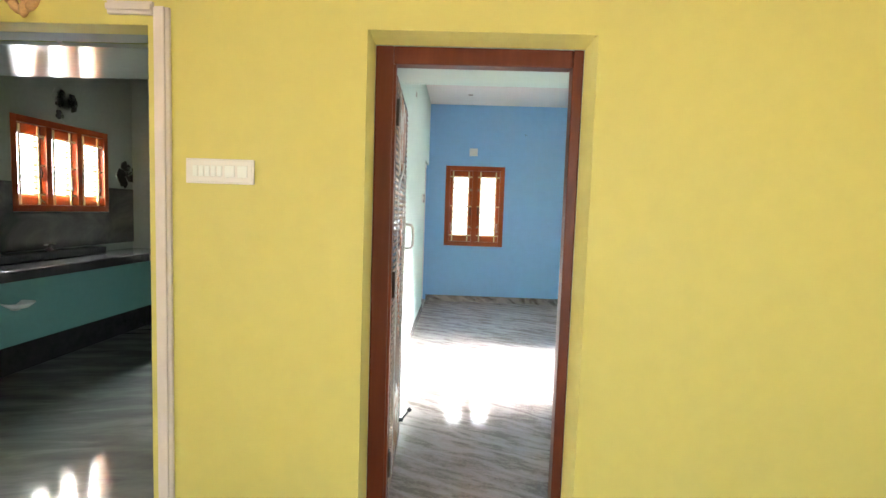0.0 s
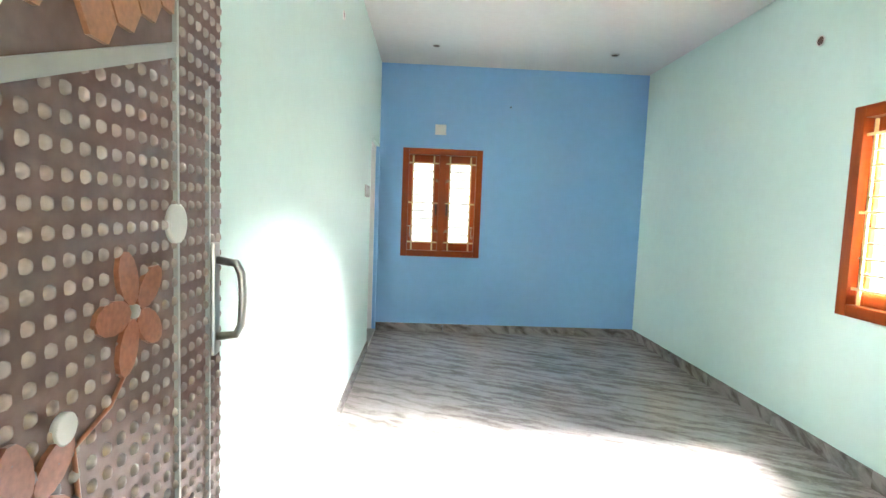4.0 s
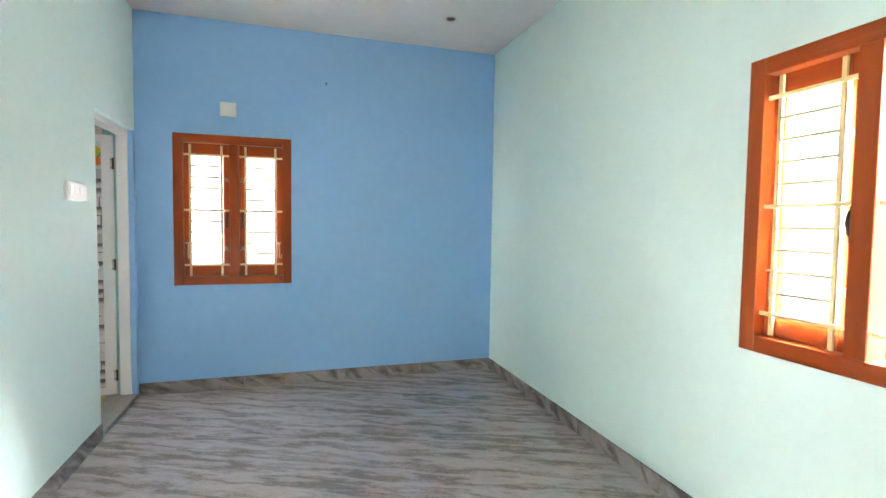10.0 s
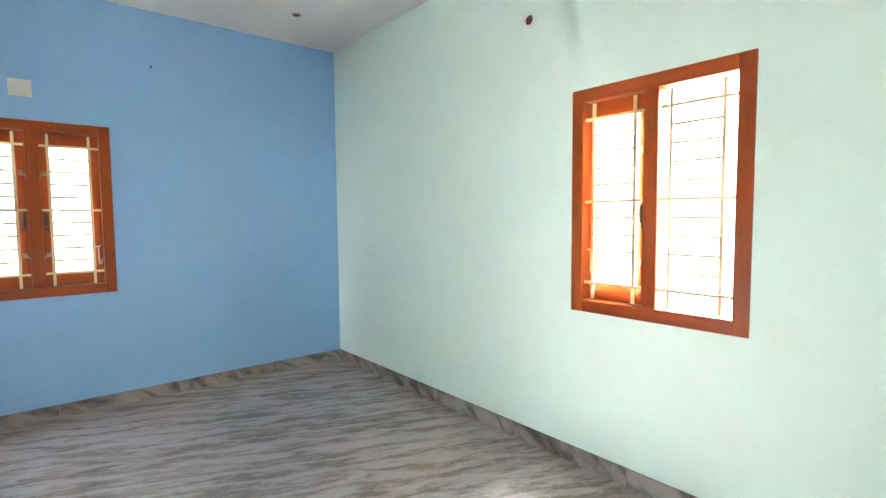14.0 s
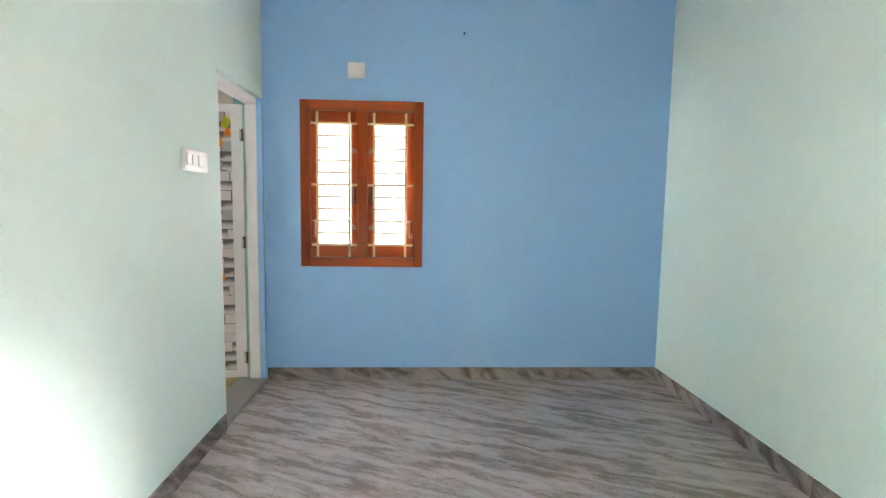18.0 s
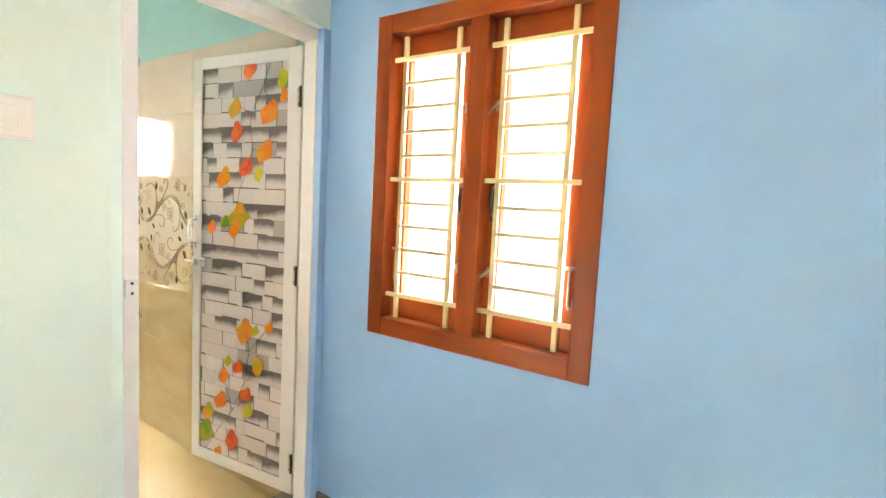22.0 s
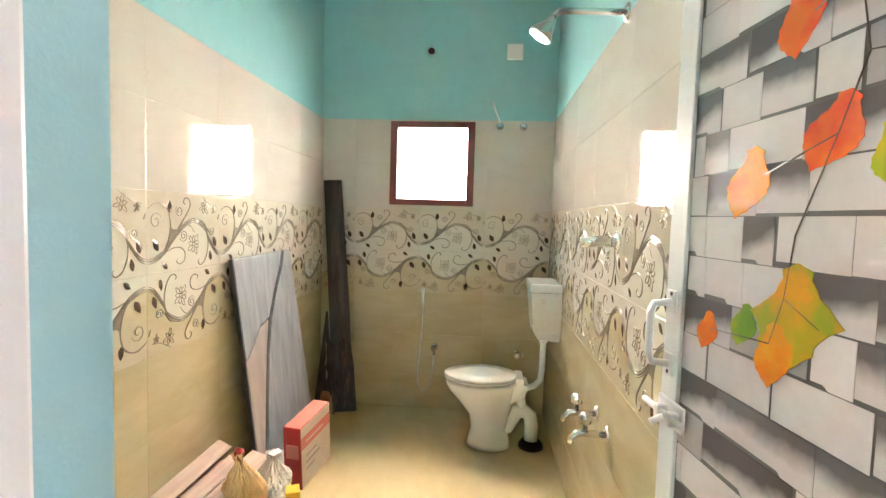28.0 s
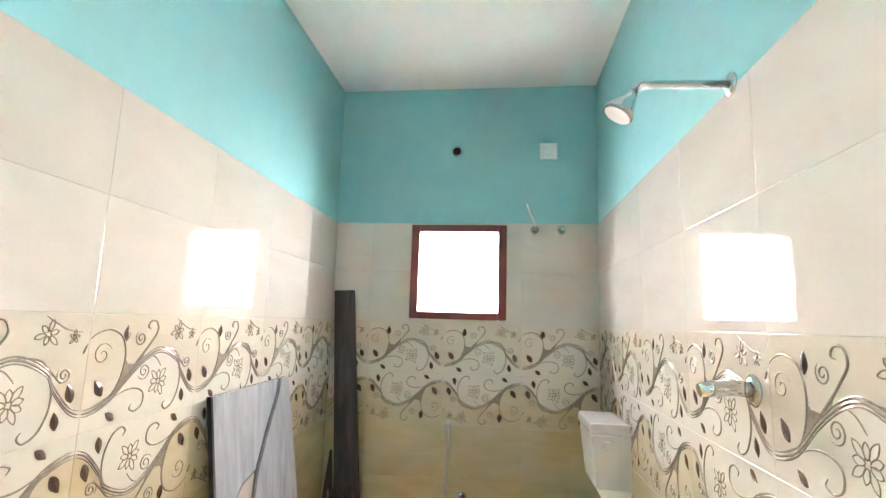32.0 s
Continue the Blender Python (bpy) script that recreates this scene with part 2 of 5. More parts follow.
M["sill_stone"] = material("grey_granite_sill", (0.20, 0.19, 0.17), 0.35, var=0.3, scale=40)
M["marble"] = banded("grey_veined_floor_tile", (0.205, 0.170, 0.157), (0.325, 0.280, 0.264), (0.41, 0.360, 0.343), -24)
M["skirt"] = streaked("veined_skirting_tile", (0.12, 0.10, 0.088), (0.215, 0.188, 0.172), (0.30, 0.266, 0.248), (0, 32, 0), (4.0, 4.0, 11.0), 0.16, warp=0.5, low=0.38, high=0.58, detail=6)
M["grout"] = material("grey_grout", (0.38, 0.355, 0.34), 0.9, var=0.1, scale=30)
M["kfloor"] = streaked("dark_kitchen_floor_tile", (0.12, 0.125, 0.115), (0.18, 0.185, 0.17), (0.27, 0.27, 0.25), (0, 0, 12), (1.5, 6, 1), 0.08)
M["wood"] = streaked("varnished_red_brown_wood", (0.19, 0.034, 0.007), (0.29, 0.056, 0.012), (0.39, 0.086, 0.019), (0, 0, 0), (9, 9, 0.9), 0.28, low=0.25, high=0.75, bump=0.05)
M["wood_h"] = streaked("varnished_red_brown_rail", (0.19, 0.034, 0.007), (0.29, 0.056, 0.012), (0.39, 0.086, 0.019), (0, 0, 0), (0.9, 9, 9), 0.28, low=0.25, high=0.75, bump=0.05)
M["door_wood"] = streaked("dark_brown_door_frame", (0.075, 0.015, 0.005), (0.115, 0.024, 0.008), (0.16, 0.036, 0.012), (0, 0, 0), (9, 9, 0.7), 0.38, low=0.25, high=0.75, bump=0.05)
for k in ("wood", "wood_h", "door_wood"):
    M[k].node_tree.nodes["Principled BSDF"].inputs["Specular IOR Level"].default_value = 0.25
M["bath_frame"] = material("maroon_window_frame", (0.20, 0.045, 0.038), 0.4, var=0.1)
M["grill"] = material("cream_yellow_grill_paint", (0.74, 0.63, 0.34), 0.4, var=0.06, scale=20)
M["chrome"] = material("chrome", (0.62, 0.62, 0.60), 0.14, 1.0, var=0.05)
M["steel"] = material("brushed_steel", (0.50, 0.48, 0.44), 0.32, 1.0, var=0.1)
M["aged_steel"] = material("worn_brownish_steel", (0.30, 0.25, 0.20), 0.35, 0.8, var=0.3, scale=60)
M["iron"] = material("dark_iron", (0.05, 0.04, 0.035), 0.4, 0.7, var=0.2)
M["plastic"] = material("white_plastic", (0.80, 0.79, 0.76), 0.15, var=0.02)
M["plastic2"] = material("cream_plastic_plate", (0.76, 0.70, 0.66), 0.16, var=0.02)
M["pvc"] = material("white_pvc_door_frame", (0.72, 0.72, 0.725), 0.3, var=0.03)
M["ceramic"] = material("white_glazed_ceramic", (0.82, 0.81, 0.77), 0.08, var=0.02, coat=0.3)
M["bright_metal"] = material("satin_bright_metal", (0.74, 0.74, 0.74), 0.3, 0.55, var=0.05)
M["pale_blue"] = material("pale_blue_wall_paint", (0.34, 0.61, 0.675), 0.55, var=0.03, scale=3, bump=0.08, bscale=160)
M["black"] = material("black_void", (0.01, 0.008, 0.008), 0.6, var=0.2)
M["red_hole"] = material("dark_red_conduit", (0.05, 0.006, 0.005), 0.5, var=0.2)
M["rubber"] = material("black_rubber", (0.02, 0.02, 0.02), 0.7, var=0.2)
M["print_base"] = material("dark_print_joint", (0.085, 0.08, 0.083), 0.3, var=0.2)
M["print_grey"] = material("pale_grey_printed_brick", (0.66, 0.615, 0.62), 0.04, var=0.13, scale=9, rand=0.9)
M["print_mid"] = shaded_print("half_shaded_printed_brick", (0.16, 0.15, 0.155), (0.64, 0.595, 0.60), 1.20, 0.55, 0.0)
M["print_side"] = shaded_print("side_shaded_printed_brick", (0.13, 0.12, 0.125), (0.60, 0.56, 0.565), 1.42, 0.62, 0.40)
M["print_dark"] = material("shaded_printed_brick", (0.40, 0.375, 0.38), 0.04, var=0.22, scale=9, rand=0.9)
M["twig"] = material("brown_printed_twig", (0.07, 0.04, 0.03), 0.3, var=0.2)
for n, c, d in (("ember", (0.80, 0.17, 0.02), (0.80, 0.30, 0.03)), ("red", (0.70, 0.06, 0.03), (0.78, 0.16, 0.03)), ("gold", (0.74, 0.36, 0.03), (0.80, 0.22, 0.02)),
                ("lime", (0.40, 0.45, 0.03), (0.62, 0.48, 0.04)), ("leafgreen", (0.14, 0.30, 0.03), (0.36, 0.38, 0.03)), ("moss", (0.32, 0.36, 0.03), (0.76, 0.33, 0.03))):
    M[n] = two_tone(n + "_printed_leaf", c, d, 13.0, 0.05)
M["embossed"] = material("dark_embossed_door_skin", (0.20, 0.132, 0.112), 0.25, var=0.25, scale=10, spec=0.6)
# Studs are lighter than the skin because their glints are put into the colour.
M["stud"] = material("bronze_stud_sheen", (0.48, 0.385, 0.34), 0.24, 0.3, var=0.2, scale=30)
M["white_line"] = material("pale_inlay_line", (0.40, 0.40, 0.37), 0.3, var=0.1)
M["copper_leaf"] = material("copper_flower_print", (0.36, 0.14, 0.075), 0.3, var=0.35, scale=30)
M["hex_brown"] = material("brown_honeycomb_cell", (0.40, 0.19, 0.10), 0.3, var=0.35, scale=30)
M["hex_white"] = material("white_honeycomb_cell", (0.74, 0.72, 0.66), 0.3, var=0.05)
M["tile_plain"] = streaked("plain_cream_wall_tile", (0.56, 0.51, 0.435), (0.60, 0.55, 0.475), (0.64, 0.59, 0.515), (0, 0, 0), (1.2, 1.2, 2.5), 0.035)
M["tile_low"] = streaked("beige_brown_wall_tile", (0.47, 0.385, 0.225), (0.52, 0.435, 0.265), (0.57, 0.485, 0.305), (0, 0, 0), (2.2, 2.2, 7.0), 0.06, rand=9.0, low=0.3, high=0.7)
M["tile_flower_low"] = streaked("beige_floral_wall_tile", (0.47, 0.385, 0.235), (0.54, 0.455, 0.30), (0.60, 0.52, 0.37), (0, 0, 0), (1.6, 1.6, 4.0), 0.05)
M["tile_flower"] = streaked("pale_floral_wall_tile", (0.55, 0.48, 0.36), (0.60, 0.535, 0.42), (0.65, 0.59, 0.48), (0, 0, 0), (1.2, 1.2, 3.0), 0.05)
M["bath_floor"] = streaked("sand_beige_floor_tile", (0.495, 0.395, 0.225), (0.535, 0.43, 0.25), (0.565, 0.46, 0.27), (0, 0, 20), (2.5, 4.0, 1), 0.22, warp=0.6, detail=10)
M["tile_field"] = material("ivory_tile_field", (0.645, 0.60, 0.50), 0.05, var=0.03)
M["vine"] = material("silver_taupe_vine", (0.40, 0.345, 0.28), 0.2, 0.35, var=0.25, scale=30)
M["vine_leaf"] = material("dark_brown_vine_leaf", (0.085, 0.052, 0.036), 0.25, var=0.3, scale=60)
M["vine_flower"] = material("taupe_line_flower", (0.30, 0.23, 0.155), 0.2, 0.2, var=0.2, scale=40)
M["board_grey"] = streaked("blue_grey_laminate_board", (0.22, 0.235, 0.26), (0.32, 0.335, 0.36), (0.42, 0.43, 0.45), (0, 0, 0), (14, 14, 1.6), 0.4)
M["board_tan"] = streaked("raw_tan_plywood", (0.36, 0.29, 0.25), (0.44, 0.365, 0.32), (0.50, 0.425, 0.38), (0, 0, 0), (14, 14, 1.6), 0.6)
M["dark_plank"] = streaked("weathered_dark_plank", (0.022, 0.020, 0.022), (0.045, 0.040, 0.042), (0.085, 0.075, 0.075), (0, 0, 0), (14, 14, 1.6), 0.6, bump=0.2)
M["burnt_wood"] = streaked("brown_black_splintered_wood", (0.012, 0.009, 0.008), (0.040, 0.026, 0.020), (0.115, 0.080, 0.060), (0, 0, 0), (40, 40, 7), 0.5, bump=0.5, low=0.30, high=0.74)
M["raw_wood"] = streaked("raw_orange_brown_wood", (0.16, 0.075, 0.020), (0.26, 0.13, 0.045), (0.36, 0.20, 0.08), (0, 0, 0), (30, 30, 5), 0.6)
M["stick_wood"] = streaked("dark_red_stained_wood", (0.05, 0.014, 0.009), (0.11, 0.032, 0.02), (0.18, 0.06, 0.04), (0, 0, 0), (4, 30, 30), 0.45)
M["batten"] = streaked("pinkish_raw_batten_wood", (0.29, 0.185, 0.13), (0.38, 0.255, 0.185), (0.46, 0.325, 0.24), (0, 0, 0), (1.6, 26, 26), 0.55, rand=40)
M["offcut"] = streaked("pinkish_tile_offcut", (0.22, 0.165, 0.115), (0.36, 0.28, 0.205), (0.52, 0.42, 0.325), (0, 0, 0), (12, 2, 12), 0.45, rand=50)
M["offcut_dark"] = streaked("brown_tile_offcut", (0.07, 0.05, 0.036), (0.14, 0.105, 0.075), (0.26, 0.20, 0.15), (0, 0, 0), (12, 2, 12), 0.45, rand=50)
M["carton_red"] = material("red_carton", (0.40, 0.025, 0.03), 0.45, var=0.15, scale=14)
M["carton_pink"] = material("faded_pink_carton", (0.60, 0.18, 0.14), 0.5, var=0.12, scale=14)
M["carton_white"] = material("cream_carton_print", (0.62, 0.52, 0.42), 0.5, var=0.12, scale=14)
M["bag_orange"] = material("orange_plastic_bag", (0.82, 0.55, 0.28), 0.14, var=0.1, scale=20, coat=0.4)
M["bag_white"] = material("white_plastic_bag", (0.78, 0.76, 0.72), 0.18, var=0.15, scale=20)
M["bag_blue"] = material("blue_bag_print", (0.07, 0.12, 0.26), 0.3, var=0.2)
M["box_yellow"] = material("yellow_carton_lid", (0.72, 0.42, 0.03), 0.4, var=0.1)
M["earth"] = material("dry_pale_ground", (0.42, 0.38, 0.32), 0.9, var=0.15, scale=2)

glass = bpy.data.materials.new("frosted_window_glass")
glass.use_nodes = True
gt = glass.node_tree
gt.nodes.remove(gt.nodes["Principled BSDF"])
tr, gl, mx = (gt.nodes.new("ShaderNode" + k) for k in ("BsdfTransparent", "BsdfGlossy", "MixShader"))
tr.inputs[0].default_value, gl.inputs["Roughness"].default_value = (0.93, 0.95, 0.95, 1), 0.08
mx.inputs[0].default_value = 0.06
gt.links.new(tr.outputs[0], mx.inputs[1])
gt.links.new(gl.outputs[0], mx.inputs[2])
gt.links.new(mx.outputs[0], gt.nodes["Material Output"].inputs[0])
M["glass"] = glass


# ---- mesh helpers ----
def box(bm, x0, x1, y0, y1, z0, z1, bevel=0.0):
    """A box added to a bmesh, with a small chamfer where wanted."""
    vs = [bm.verts.new((x, y, z)) for x in (x0, x1) for y in (y0, y1) for z in (z0, z1)]
    fs = [bm.faces.new([vs[i] for i in f]) for f in ((0, 1, 3, 2), (4, 6, 7, 5), (0, 4, 5, 1), (2, 3, 7, 6), (0, 2, 6, 4), (1, 5, 7, 3))]
    if bevel:
        es = list({e for f in fs for e in f.edges})
        bmesh.ops.bevel(bm, geom=es, offset=bevel, segments=2, affect="EDGES", profile=0.6)
    return bm


def boxed(*args, bevel=0.0):
    return box(bmesh.new(), *args, bevel=bevel)


def tube(bm, pts, r, sides=10, cap=True):
    """A round tube along points; r is one radius or one for each point."""
    pts = [Vector(p) for p in pts]
    rs = r if isinstance(r, (list, tuple)) else [r] * len(pts)
    up, rings = None, []
    for i, p in enumerate(pts):
        d = (pts[min(i + 1, len(pts) - 1)] - pts[max(i - 1, 0)]).normalized()
        if up is None:
            up = d.orthogonal().normalized()
        up = (up - d * up.dot(d)).normalized()
        w = d.cross(up)
        rings.append([bm.verts.new(p + rs[i] * (math.cos(a) * up + math.sin(a) * w)) for a in (2 * math.pi * k / sides for k in range(sides))])
    for a, b in zip(rings, rings[1:]):
        for k in range(sides):
            f = bm.faces.new((a[k], a[(k + 1) % sides], b[(k + 1) % sides], b[k]))
            f.smooth = True
    if cap:
        bm.faces.new(rings[0][::-1])
        bm.faces.new(rings[-1])
    return bm


def lathe(bm, profile, centre=(0, 0, 0), sides=24, sx=1.0, sy=1.0):
    """Turns a profile of (radius, height) round the upright axis."""
    c, rings = Vector(centre), []
    for r, z in profile:
        rings.append([bm.verts.new(c + Vector((r * sx * math.cos(a), r * sy * math.sin(a), z))) for a in (2 * math.pi * k / sides for k in range(sides))])
    for a, b in zip(rings, rings[1:]):
        for k in range(sides):
            f = bm.faces.new((a[k], a[(k + 1) % sides], b[(k + 1) % sides], b[k]))
            f.smooth = True
    bm.faces.new(rings[0][::-1])
    bm.faces.new(rings[-1])
    return bm


def loft(bm, rings, smooth=True):
    """Skins closed rings of points, with capped ends."""
    rs = [[bm.verts.new(p) for p in ring] for ring in rings]
    n = len(rs[0])
    for a, b in zip(rs, rs[1:]):
        for k in range(n):
            f = bm.faces.new((a[k], a[(k + 1) % n], b[(k + 1) % n], b[k]))
            f.smooth = smooth
    bm.faces.new(rs[0][::-1])
    bm.faces.new(rs[-1])
    return bm


def slab(bm, outline, y0, y1):
    """A plate in the local x-z plane between y0 and y1 with that outline."""
    a = [bm.verts.new((x, y0, z)) for x, z in outline]
    b = [bm.verts.new((x, y1, z)) for x, z in outline]
    bm.faces.new(a)
    bm.faces.new(b[::-1])
    for k in range(len(a)):
        j = (k + 1) % len(a)
        bm.faces.new((a[j], a[k], b[k], b[j]))
    return bm


def smooth_line(pts, n=7):
    """A smooth line through points given in tile widths and heights."""
    P = [Vector((x, z)) for x, z in pts]
    out = []
    for i in range(len(P) - 1):
        p0, p1, p2, p3 = P[max(i - 1, 0)], P[i], P[i + 1], P[min(i + 2, len(P) - 1)]
        for k in range(n):
            t = k / n
            out.append(0.5 * ((2 * p1) + (p2 - p0) * t + (2 * p0 - 5 * p1 + 4 * p2 - p3) * t * t + (3 * p1 - p0 - 3 * p2 + p3) * t ** 3))
    return out + [P[-1]]


def data_of(name, bm, mat):
    bmesh.ops.recalc_face_normals(bm, faces=bm.faces)
    me = bpy.data.meshes.new(name)
    bm.to_mesh(me)
    bm.free()
    me.materials.append(M[mat])
    return me


def part(name, bm, mat, parent, label=""):
    ob = new(name, data_of(name, bm, mat))
    ob.parent = parent
    return tagged(ob, label)


def thing(name, label, category, m=None, group=""):
    ob = new(name)
    ob.empty_display_size = 0.05
    if m is not None:
        ob.matrix_world = m
    return tagged(ob, label, category, group)


def structure(name, bm, mat, label, category):
    return tagged(new(name, data_of(name, bm, mat)), label, category, kind="structure")


def wall(name, mat, along, s0, s1, c0, c1, z0, z1, holes, label):
    """An upright wall along x or y from s0 to s1, between c0 and c1 across, with openings (s, s, z, z) through it."""
    bm = bmesh.new()

    def piece(a, b, u, v):
        if b - a > 1e-4 and v - u > 1e-4:
            box(bm, *((a, b, c0, c1) if along == "x" else (c0, c1, a, b)), u, v)

    at = s0
    for a, b, u, v in sorted(holes):
        piece(at, a, z0, z1)
        piece(a, b, z0, u)
        piece(a, b, v, z1)
        at = b
    piece(at, s1, z0, z1)
    return structure(name, bm, mat, label, "wall")


# ---- the large structure ----
structure("ground", boxed(-60, 60, -60, 60, -0.60, -0.45), "earth", "pale dry open ground outside the house", "ground")
wall_hall = wall("wall_hall", "yellow", "x", -4.0, 4.2, YH, 2.045, 0, ZC, [(-2.45, -1.173, 0, 2.167), (-0.255, 0.688, 0, 2.170)], "bright yellow painted hall wall round the bedroom door")
wall("wall_bedroom_entry", "mint", "x", -0.55, 3.0, 2.047, 2.16, 0, ZC, [(-0.242, 0.668, 0, 2.144)], "mint painted bedroom wall beside the entry door")
wall("wall_kitchen_entry", "grey_paint", "x", -4.0, -0.552, 2.047, 2.16, 0, ZC, [(-2.45, -1.173, 0, 2.167)], "grey kitchen side of the hall wall")
YN = 7.656                                                # face of the blue wall
wall("wall_north", "blue", "x", -0.42, XR + 0.23, YN, YB + 0.23, 0, 3.4, [(-0.064, 0.869, 0.908, 2.173)], "sky blue painted accent wall with a wooden window")
wall("wall_east", "mint", "y", 2.16, YB, XR, XR + 0.23, 0, 3.4, [(3.876, 4.806, 0.918, 2.171)], "pale mint painted bedroom wall with a wooden window")
wall("wall_west", "mint", "y", 2.16, YB, -0.44, XL, 0, 3.4, [(6.815, YB, 0, 2.165)], "pale mint painted wall with the bathroom doorway")
wall("wall_bath_entry", "pale_blue", "y", BY - 0.1, YB, -0.55, -0.442, -0.12, 3.4, [(6.85, YB, -0.12, 2.165)], "aqua painted bathroom wall round the doorway")
wall_bath_north = wall("wall_bath_north", "aqua", "x", BX - 0.23, -0.422, YB + 0.012, YB + 0.23, -0.12, 3.4, [], "aqua painted bathroom wall above cream tiles")
wall_bath_south = wall("wall_bath_south", "aqua", "x", BX - 0.23, -0.552, BY - 0.115, BY - 0.012, -0.12, 3.4, [], "aqua painted bathroom wall above floral tiles")
wall_bath_west = wall("wall_bath_west", "aqua", "y", BY - 0.115, YB + 0.23, BX - 0.22, BX - 0.012, -0.12, 3.4, [(6.387, 7.047, 1.562, 2.212)], "aqua painted end wall with a small window")
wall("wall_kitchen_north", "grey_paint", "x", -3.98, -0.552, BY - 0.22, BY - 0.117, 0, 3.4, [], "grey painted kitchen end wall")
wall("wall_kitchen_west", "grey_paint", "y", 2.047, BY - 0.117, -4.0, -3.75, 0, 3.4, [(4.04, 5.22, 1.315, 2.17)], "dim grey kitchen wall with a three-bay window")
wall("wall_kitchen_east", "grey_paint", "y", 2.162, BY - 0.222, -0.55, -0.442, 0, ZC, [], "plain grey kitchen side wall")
# Side and front openings of the hall are assumed, to let its lamps in.
wall("wall_hall_west", "yellow", "y", -3.9, YH, -4.23, -4.0, 0, ZC, [(-3.3, -1.7, 0.9, 2.1)], "yellow painted hall side wall")
wall("wall_hall_east", "yellow", "y", -3.9, YH, 4.0, 4.23, 0, ZC, [], "yellow painted hall side wall")
wall("wall_hall_south", "yellow", "x", -4.23, 4.23, -4.05, -3.9, 0, ZC, [(0.6, 3.6, 0.2, 2.5)], "unseen yellow hall front wall with an opening added for light")
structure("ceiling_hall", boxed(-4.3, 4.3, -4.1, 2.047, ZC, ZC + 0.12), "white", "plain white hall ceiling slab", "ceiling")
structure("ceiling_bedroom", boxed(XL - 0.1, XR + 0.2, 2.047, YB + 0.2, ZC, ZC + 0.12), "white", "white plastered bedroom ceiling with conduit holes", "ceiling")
structure("ceiling_bathroom", boxed(BX - 0.2, -0.45, BY - 0.1, YB + 0.2, BZ, BZ + 0.12), "lighter_white", "plain white bathroom ceiling", "ceiling")
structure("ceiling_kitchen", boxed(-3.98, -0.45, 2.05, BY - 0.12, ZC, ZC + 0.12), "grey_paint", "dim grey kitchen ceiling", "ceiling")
structure("loft_slab", boxed(XL, XR, 2.16, 2.44, 2.085, 2.165), "mint", "pale concrete loft slab above the entry door", "loft")
structure("kitchen_loft", boxed(-3.748, -0.552, 2.60, 3.275, 2.306, ZC), "green", "olive green painted loft front across the kitchen", "loft")
structure("loft_soffit", boxed(-3.748, -0.552, 2.602, 3.275, 2.285, 2.305), "beam_paint", "glossy pale grey underside of the kitchen loft", "soffit")

floor_hall = structure("floor_hall", boxed(-4.2, 4.2, -4.05, 2.045, -0.12, -0.004), "marble", "grey veined glossy hall floor", "floor")
floor_kitchen = structure("floor_kitchen", boxed(-3.98, -0.5, 2.045, BY - 0.12, -0.12, -0.002), "kfloor", "dark glossy kitchen floor tiles", "floor")
floor_bath = structure("floor_bathroom", boxed(BX - 0.1, -0.55, BY - 0.1, YB + 0.1, -0.14, BF), "bath_floor", "sand beige bathroom floor tiles", "floor")
floor_bed = structure("floor_bedroom", boxed(XL - 0.1, XR + 0.1, 2.045, YB + 0.1, -0.12, -0.004), "grout", "grey veined glossy bedroom floor tiles", "floor")
structure("door_sill", boxed(-0.55, XL + 0.002, 6.816, YB, -0.12, 0.03, bevel=0.003), "sill_stone", "grey granite threshold of the bathroom doorway", "threshold")

# Splayed plaster of the bedroom doorway, on the hall side, with brightness painted in.
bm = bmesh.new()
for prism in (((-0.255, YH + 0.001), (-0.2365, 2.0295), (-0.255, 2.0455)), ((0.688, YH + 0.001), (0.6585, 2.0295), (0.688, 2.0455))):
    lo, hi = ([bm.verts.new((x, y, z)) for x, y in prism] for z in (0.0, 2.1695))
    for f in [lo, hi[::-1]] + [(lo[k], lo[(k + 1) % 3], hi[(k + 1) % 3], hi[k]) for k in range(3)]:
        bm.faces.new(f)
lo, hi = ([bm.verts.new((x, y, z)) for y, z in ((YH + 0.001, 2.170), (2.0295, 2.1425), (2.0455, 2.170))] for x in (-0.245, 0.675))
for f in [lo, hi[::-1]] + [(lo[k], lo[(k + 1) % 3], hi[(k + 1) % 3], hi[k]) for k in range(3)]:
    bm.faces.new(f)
structure("door_reveal", bm, "lit_yellow", "yellow plaster splay with painted-in brightness round the bedroom door frame", "wall")

# Splayed plaster beside the bathroom frame, and the blue nib between the frame and the blue wall.
bm = bmesh.new()
lo, hi = ([bm.verts.new((x, y, z)) for x, y in ((XL, 6.8145), (-0.36, 6.855), (-0.441, 6.855), (-0.441, 6.8145))] for z in (0.031, 2.165))
for f in [lo, hi[::-1]] + [(lo[k], lo[(k + 1) % 4], hi[(k + 1) % 4], hi[k]) for k in range(4)]:
    bm.faces.new(f)
structure("jamb_plaster", bm, "mint", "mint plaster splay beside the bathroom door frame", "wall")
structure("wall_nib", boxed(-0.3745, XL + 0.001, 7.6165, YB + 0.006, 0.031, 2.164, bevel=0.004), "blue", "narrow sky blue wall edge beside the bathroom frame", "wall")

